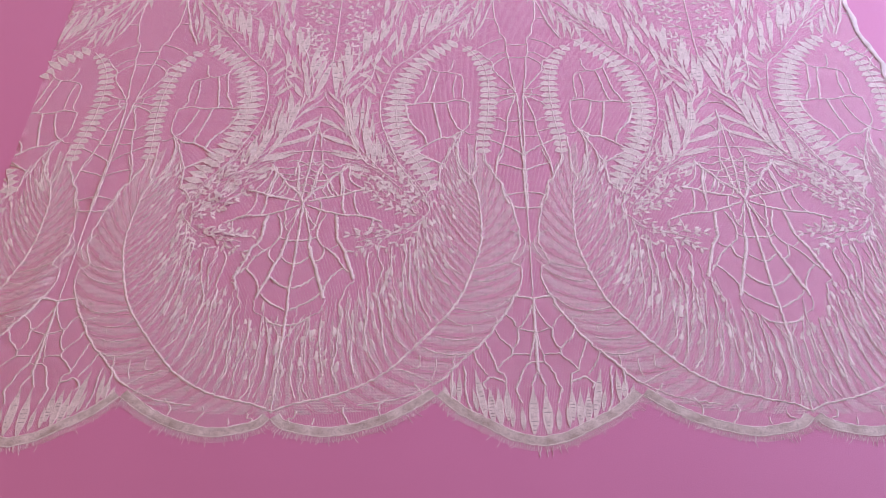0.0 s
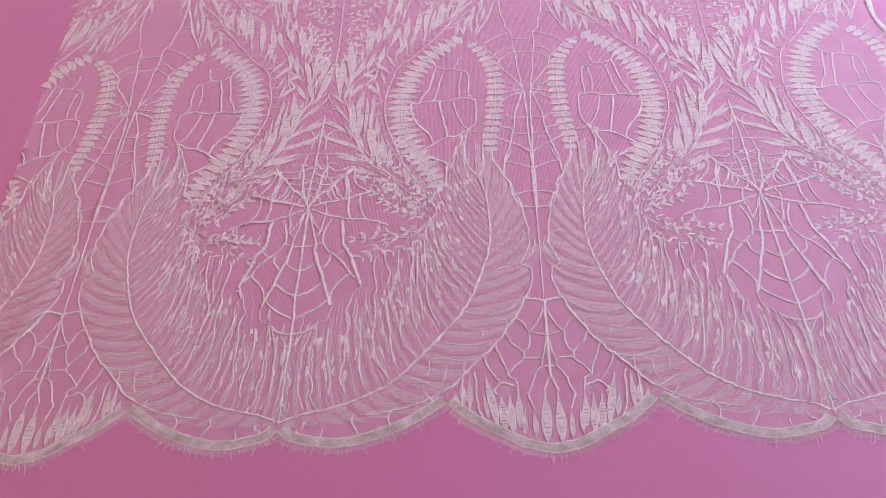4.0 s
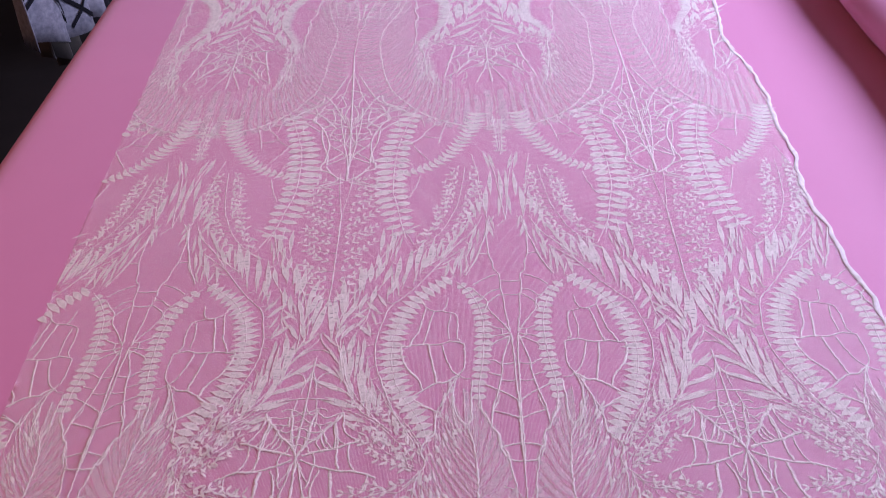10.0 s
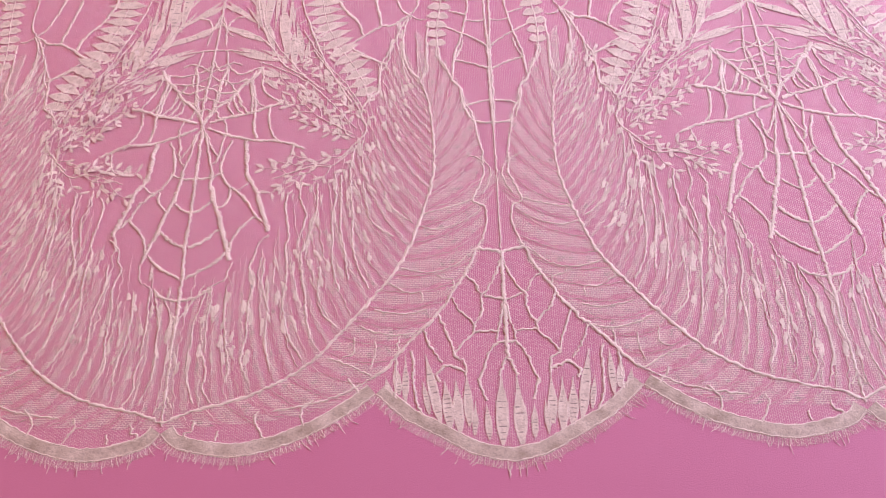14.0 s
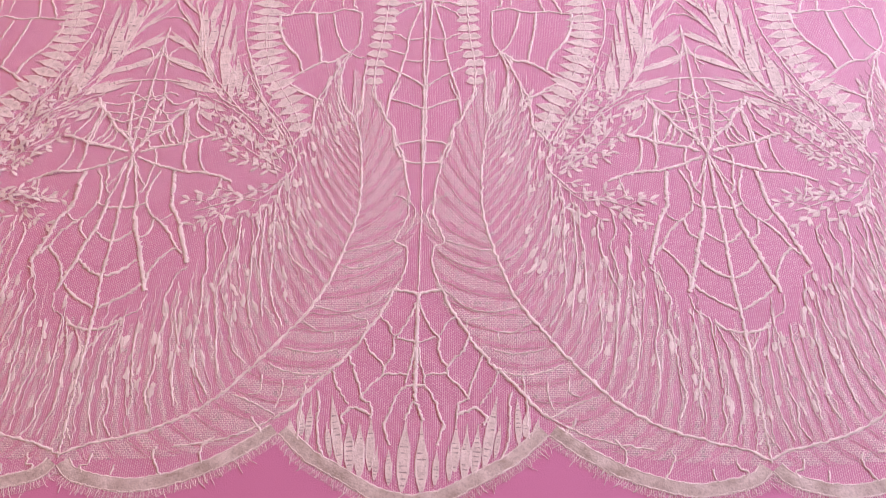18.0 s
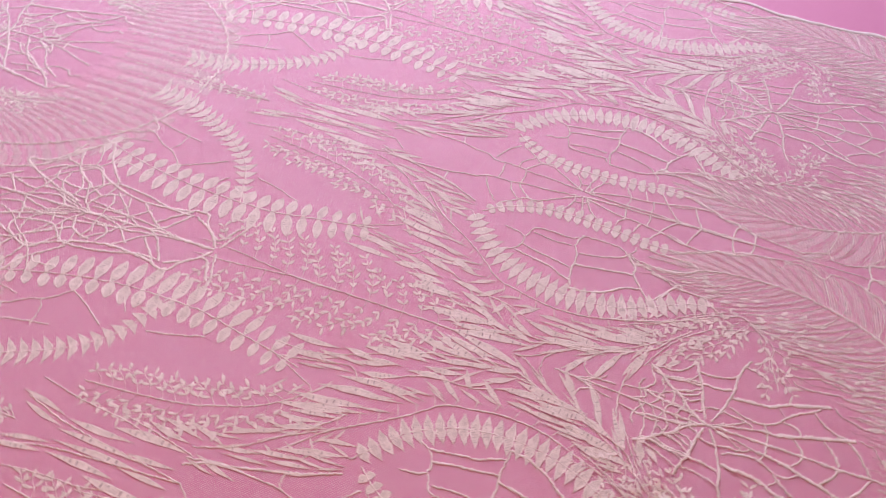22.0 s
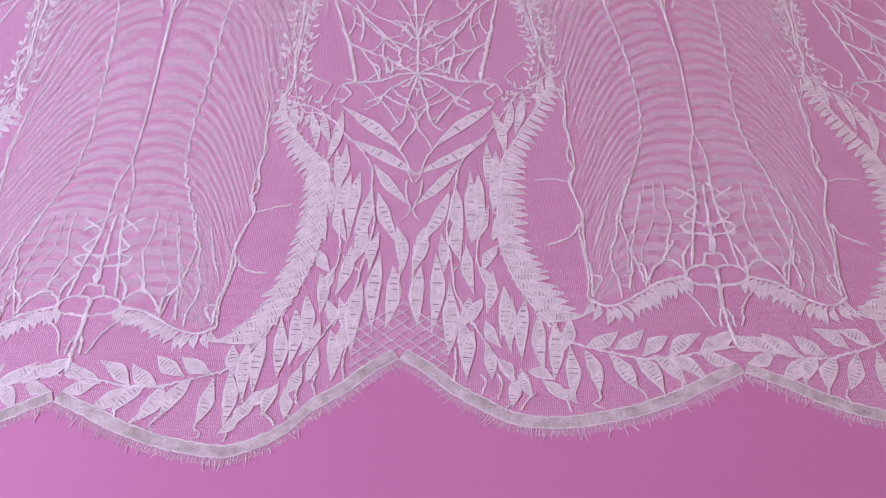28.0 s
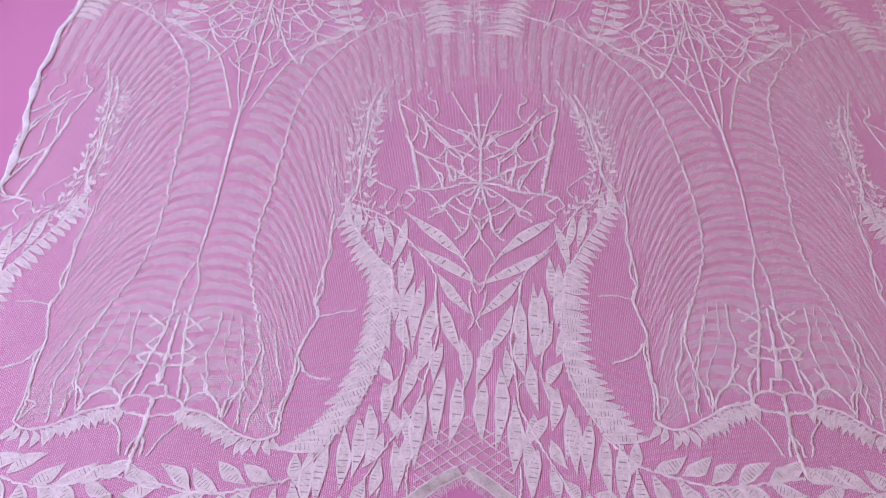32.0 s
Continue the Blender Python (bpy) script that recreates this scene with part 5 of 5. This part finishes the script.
def near_wing(half, seed):
    rib, out, inn = Line(WING_RIB[3:]), Line([(58, 301)] + WING_OUT), Line(WING_IN)

    def outer(s, t):
        a, b = rib.at(s), out.at(max(0.0, s * 1.05 - 0.05))
        return bow(a, (a + b) / 2 + Vector((0, -0.20 * (b - a).length)), b, t)

    def inner(s, t):
        a, b = rib.at(s), inn.at(max(0.0, s * 1.03 - 0.03))
        return bow(a, (a + b) / 2 + Vector((0.08, -0.10)) * (b - a).length, b, t)
    k = Motif(half, seed)
    infill(k, rib, out, (0.0, 1.0), (0.0, 1.0))
    infill(k, rib, Line([inner(q / 12, 0.85) for q in range(13)]), (0.0, 1.0), (0.0, 1.0))
    wing = k.put("feather_wing", HAZE, lace, "wing of fine net between raised cords")
    k = Motif(half, seed + 1)
    slats(k, outer, 26, 0.66)
    slats(k, inner, 36, 0.48, 0.0, 1.0, 0.25)
    k.put("barb_net", DENSE, wing or lace, "closer net barbs", kind="stuff")
    k = Motif(half, seed + 2)
    k.curve(WING_RIB[:4], 0.9)
    k.ribbon(smooth(WING_RIB[3:], 1.9), lambda t: 1.4 + 2.6 * t * (1.15 - t), 0.00022, wobble=1.2, kink=0.4)
    k.put("rib", THREAD, wing or lace, "thick raised cord rib")
    k = Motif(half, seed + 3)
    wing_edge(k)
    for i in range(26):
        s = (i + 0.05) / 26
        k.curve([outer(s, t) for t in (0.03, 0.3, 0.6, 0.97)], 0.6 if s < 0.55 else 0.4, 1.6)
    for i in range(44):
        s = (i + 0.02) / 44
        top = k.r.uniform(0.8, 1.25)
        pts = [inner(s, t * top) for t in (0.03, 0.3, 0.55, 0.8, 1.0)]
        k.curve(pts, 0.8 if i % 2 else 0.4, 3.0)
        line = Line(pts)
        for j in range(7):
            if k.r.random() < (0.48 if i > 16 else 0.26):
                t = k.r.uniform(0.25, 1.0)
                c, d = line.at(t), turned(line.way(t), k.r.uniform(-18, 18)) * k.r.uniform(2.6, 7.0)
                c = c + Vector((k.r.uniform(-1.5, 1.5), k.r.uniform(-1, 1)))
                k.clot(c, d, k.r.uniform(1.6, 4.2))
    k.put("fibre_net", THREAD, wing or lace, "thin wavering threads with small clots", kind="stuff")


def far_wing(half, seed):
    rib, out, inn = Line(RIB_FAR), Line(OUT_FAR), Line(IN_FAR)

    def outer(s, t):
        a, b = rib.at(s * 0.97), out.at(s)
        n = (b - a).length
        return bow(a, (a + b) / 2 + Vector((0.08 * n, -0.24 * n - 2)), b + Vector((0, 5)), t)

    def inner(s, t):
        """From the rib the barbs leave level, then bend away towards the far hem."""
        b, a = rib.at(s), inn.at(min(1.0, s * 0.96 + 0.13 * min(1, s * 1.6)))
        return bow(b, a * 0.45 + b * 0.55 + Vector((0, -0.30 * (a - b).length)), a, t)
    k = Motif(half, seed)
    infill(k, rib, out, (0.0, 0.96), (0.0, 1.0))
    infill(k, inn, rib, (0.0, 1.0), (0.0, 1.0))
    wing = k.put("feather_wing", HAZE, lace, "wing of fine net between raised cords")
    k = Motif(half, seed + 1)
    slats(k, outer, 40, 0.68, power=0.85)
    slats(k, inner, 46, 0.60, 0.0, 0.97, 0.16, power=0.85)
    k.put("barb_net", DENSE, wing or lace, "closer net barbs", kind="stuff")
    k = Motif(half, seed + 2)
    k.ribbon(smooth(RIB_FAR, 1.9), lambda t: 2.3 - 0.8 * t, 0.00026, wobble=2.6, kink=0.5)
    k.put("rib", THREAD, wing or lace, "thick raised cord rib")
    k = Motif(half, seed + 3)
    far_edge(k)
    for i in range(46):
        s = (i / 46) ** 0.85
        pts = [inner(s, t) for t in (0.02, 0.3, 0.6, 0.98)]
        if s < 0.42 or i % 4 == 0:
            k.curve(pts, 0.4, 1.4)
        if s < 0.42:
            knots(k, pts, 3, 7.0, 2.4)
    for dx in (8, 20):
        k.curve([(170 + dx * 0.6, 1215), (160 + dx, 1250), (150 + dx * 0.9, 1285), (152 + dx, 1320)], 1.0, 2.6)
    k.put("fibre_net", THREAD, wing or lace, "thin wavering threads with small clots", kind="stuff")


def arch(top, foot=0.35):
    return lambda s, side=1: top * (foot + (1 - foot) * math.sin(math.pi * min(1, max(0, s))) ** 0.8)


def level(value):
    return lambda s, side=1: value


def ferns(half, seed):
    def one(stem, label, *rest, **more):
        nonlocal seed
        seed += 1
        k = Motif(half, seed)
        frond(k, stem, *rest, **more)
        k.put("fern_frond", THREAD, lace, label, "leaflet")
    one(FERN_BIG, "broad saw-edged fern frond", 28, arch(17.0, 0.6), level(9.6), level(84), POINTED)
    one(FERN_SMALL, "slender fern frond with round leaflets", 19, arch(11.5, 0.6), level(8.4), level(72), BEAD)
    one(FERN_TALL, "tall fern frond with oval leaflets", 20, lambda s, side: (30 if side > 0 else 21) * (0.35 + 0.65 * math.sin(math.pi * (0.12 + 0.70 * s)) ** 1.2), lambda s, side: 8.6 + 4.2 * math.sin(math.pi * min(1, s * 1.1)), level(82), OVAL)
    one(FERN_ARC, "curved fern frond", 21, lambda s, side: 11 + 11 * s, level(8.0), level(66), POINTED)
    one(FERN_FAR, "close fern frond framing an open loop", 33, lambda s, side: (12 + 9 * min(1, s * 2) + 26 * max(0, s - 0.6)) if side < 0 else 3, lambda s, side: (5.4 + 4.0 * s) if side < 0 else 2.0, lambda s, side: 80 - 30 * max(0, s - 0.6) / 0.4, BLUNT)
    one(LOOP, "row of short stitched teeth", 17, level(17), level(6), level(84), LONG, stem_w=2.6, sides=(1,))


def sprays(half, seed):
    def one(stem, label, *rest, **more):
        nonlocal seed
        seed += 1
        k = Motif(half, seed)
        frond(k, stem, *rest, **more)
        k.put("leaf_spray", THREAD, lace, label, "leaf")
    one(STEM_OUT, "curved stem with short spines", 20, level(13), level(1.2), level(70), LONG, sides=(1,))
    for stem, n, reach, size in ((SPRIG_A, 6, 19, 8), (SPRIG_B, 6, 21, 8.5), (SPRIG_C, 6, 19, 8), (SPRIG_G, 6, 21, 8), (SPRIG_E, 8, 9, 7), (SPRIG_F, 15, 15, 8)):
        seed += 1
        k = Motif(half, seed)
        sprig(k, stem, n, level(reach), size, lean=44, gap=7.5, stem_w=1.2)
        k.put("seed_sprig", THREAD, lace, "small sprig of tiny leaves", kind="stuff")
    k = Motif(half, seed + 20)
    sprig(k, WHEAT, 15, lambda s: 54 * math.sin(math.pi * min(1, 0.10 + 0.82 * s)) ** 0.7, 9, lean=72, gap=8.5, sides=(1,))
    k.put("wheat_sprig", THREAD, lace, "tall seed head of tiny stitched grains", kind="stuff")
    k = Motif(half, seed + 21)
    sprig(k, SPRIG_D, 17, lambda s: 32 * math.sin(math.pi * min(1, 0.1 + 0.8 * s)), 9, lean=60, gap=8.5)
    k.put("wheat_sprig", THREAD, lace, "bending seed head of tiny stitched grains", kind="stuff")


def cusp_net(k):
    for i in range(12):
        for way in (1, -1):
            run = []
            for q in range(9):
                u = q * 4.0
                v = 1318 + i * 9 + way * u * 0.8
                if 1326 + 0.5 * u < v < HEM_END(u) - 3:
                    run.append((u, v))
            if len(run) > 1:
                k.curve(run, 1.0, 0.5)


def inset(points, d):
    """The same line moved sideways by d."""
    line = Line(points)
    out = []
    for i in range(25):
        s = i / 24
        w = line.way(s)
        out.append(line.at(s) + Vector((-w.y, w.x)) * d)
    return out


def hems(half, seed):
    for q, (line, side) in enumerate(((HEM_A, -1), (HEM_B, 1), (HEM_FAR, -1))):
        k = Motif(half, seed + q)
        k.ribbon(smooth(inset(line, side * 4.4), 3.0), lambda t: 9.0 + 1.6 * noise.noise(Vector((t * 22, q, seed))), 0.003, flat=True, wobble=1.0)
        band = k.put("hem_band", TAPE, lace, "folded ivory hem tape")
        for d, w in ((0.5, 1.1), (8.6, 1.3)):
            k = Motif(half, seed + q + 30 + int(d))
            k.curve(inset(line, side * d), w, 0.9, 2.0)
            k.put("hem_stitching", THREAD, band or lace, "stitched edge of the hem")
        k = Motif(half, seed + q + 5)
        path = Line(line)
        n = int(path.d[-1] / 2.2)
        for i in range(n):
            s = (i + 0.7 * k.r.random()) / n
            a, w = path.at(s), path.way(s)
            d = turned(Vector((w.y, -w.x)) * side, k.r.uniform(-9, 9))
            ln = k.r.uniform(3, 7) if k.r.random() < 0.75 else k.r.uniform(7, 11)
            k.curve([a - d * 2, a + d * ln * 0.5, a + turned(d, k.r.uniform(-16, 16)) * ln], 0.5, 0.5, 2.6)
        k.put("eyelash_fringe", THREAD, lace, "short loose eyelash threads", kind="stuff")
        k = Motif(half, seed + q + 9)
        k.ribbon(smooth(inset(line, -side * 2.6), 4.0), lambda t: 5.4, 0.0002, flat=True)
        k.put("net_margin", TULLE, lace, "trimmed margin of net")


PLAIN = [(hem_lattice, "web", "lattice of thin cords", "leaf"), (near_web, "web", "spider web of raised cords", "leaf"), (tall_web, "web", "tall spider web of thin cords", "leaf"),
         (medallion_web, "web", "ladder of cords inside a fern frame", "leaf"), (upper_web, "web", "spider web of raised cords", "leaf"), (medallion_net, "web", "few crossing cords", "leaf"),
         (far_web, "web", "wide spider web of raised cords", "leaf"), (far_lattice, "web", "knotted lattice of thick cords", "leaf"), (wing_cords, "wavering_thread", "thin wavering cords over the wing", "leaf"),
         (loop_edge, "wavering_thread", "wavering cords round the open loop", "leaf"), (hem_tails, "hem_thread", "short cords tied to the hem", "leaf"),
         (hem_fingers, "finger_row", "row of bottle-shaped stitched fingers", "finger"), 
         (v_leaves, "leaf_spray", "sheaf of long leaves", "leaf"), (candle, "leaf_spray", "upright tuft of leaves", "leaf"), (big_leaves, "leaf_spray", "mass of large veined leaves", "leaf"),
         (sheaf, "leaf_spray", "sheaf of broad veined leaves", "leaf"),
         (garland_leaves, "leaf_spray", "garland of broad leaves along the hem", "leaf"), (cusp_net, "web", "small diamond net at the cusp", "leaf")]

for idx, half in enumerate(HALVES):
    sheet(half, idx)
    near_wing(half, 100 + idx)
    far_wing(half, 200 + idx)
    for q, (draw, name, label, leaf_name) in enumerate(PLAIN):
        k = Motif(half, 1000 * q + idx)
        draw(k)
        wider = {big_leaves: 0.88, garland_leaves: 0.98, sheaf: 0.78, v_leaves: 0.54, candle: 0.8}.get(draw, 1.0)
        k.leaves = [(*e[:4], e[4] * wider, LONG) for e in k.leaves]
        if draw in (big_leaves, garland_leaves, sheaf):
            k.leaves = [(u0 - 0.06 * (u1 - u0), v0 - 0.06 * (v1 - v0), u1 + 0.12 * (u1 - u0), v1 + 0.12 * (v1 - v0), w, shapes) for u0, v0, u1, v1, w, shapes in k.leaves]
        if draw is hem_fingers:
            k.leaves = [(*e[:4], e[4] * 0.8, BOTTLE) for e in k.leaves]
        k.put(name, THREAD, lace, label, leaf_name, "stuff" if "thread" in name else "")
    ferns(half, 300 + 40 * idx)
    sprays(half, 600 + 40 * idx)
    hems(half, 900 + 40 * idx)


def selvedge():
    """The thick rolled edge on the window side."""
    verts, faces, n, m = [], [], 210, 8
    for j in range(n + 1):
        y = -0.045 + 1.475 * j / n
        x = RIGHT(y) + 0.012 * noise.noise(Vector((0, y * 9, 1))) + 0.006 * noise.noise(Vector((0, y * 24, 1))) + 0.002 * noise.noise(Vector((0, y * 60, 3)))
        w = 0.0032 + 0.0024 * noise.noise(Vector((0, y * 40, 9)))
        z0 = lift(x, y)
        for i in range(m + 1):
            a = math.pi * i / m
            verts.append((x + w * math.cos(a), y, z0 + 0.0010 * math.sin(a) - 0.0004))
    for j in range(n):
        for i in range(m):
            a = j * (m + 1) + i
            faces.append((a, a + 1, a + m + 2, a + m + 1))
    raw("rolled_edge", verts, faces, ROLLED, lace, "thick rolled ivory edge")


selvedge()
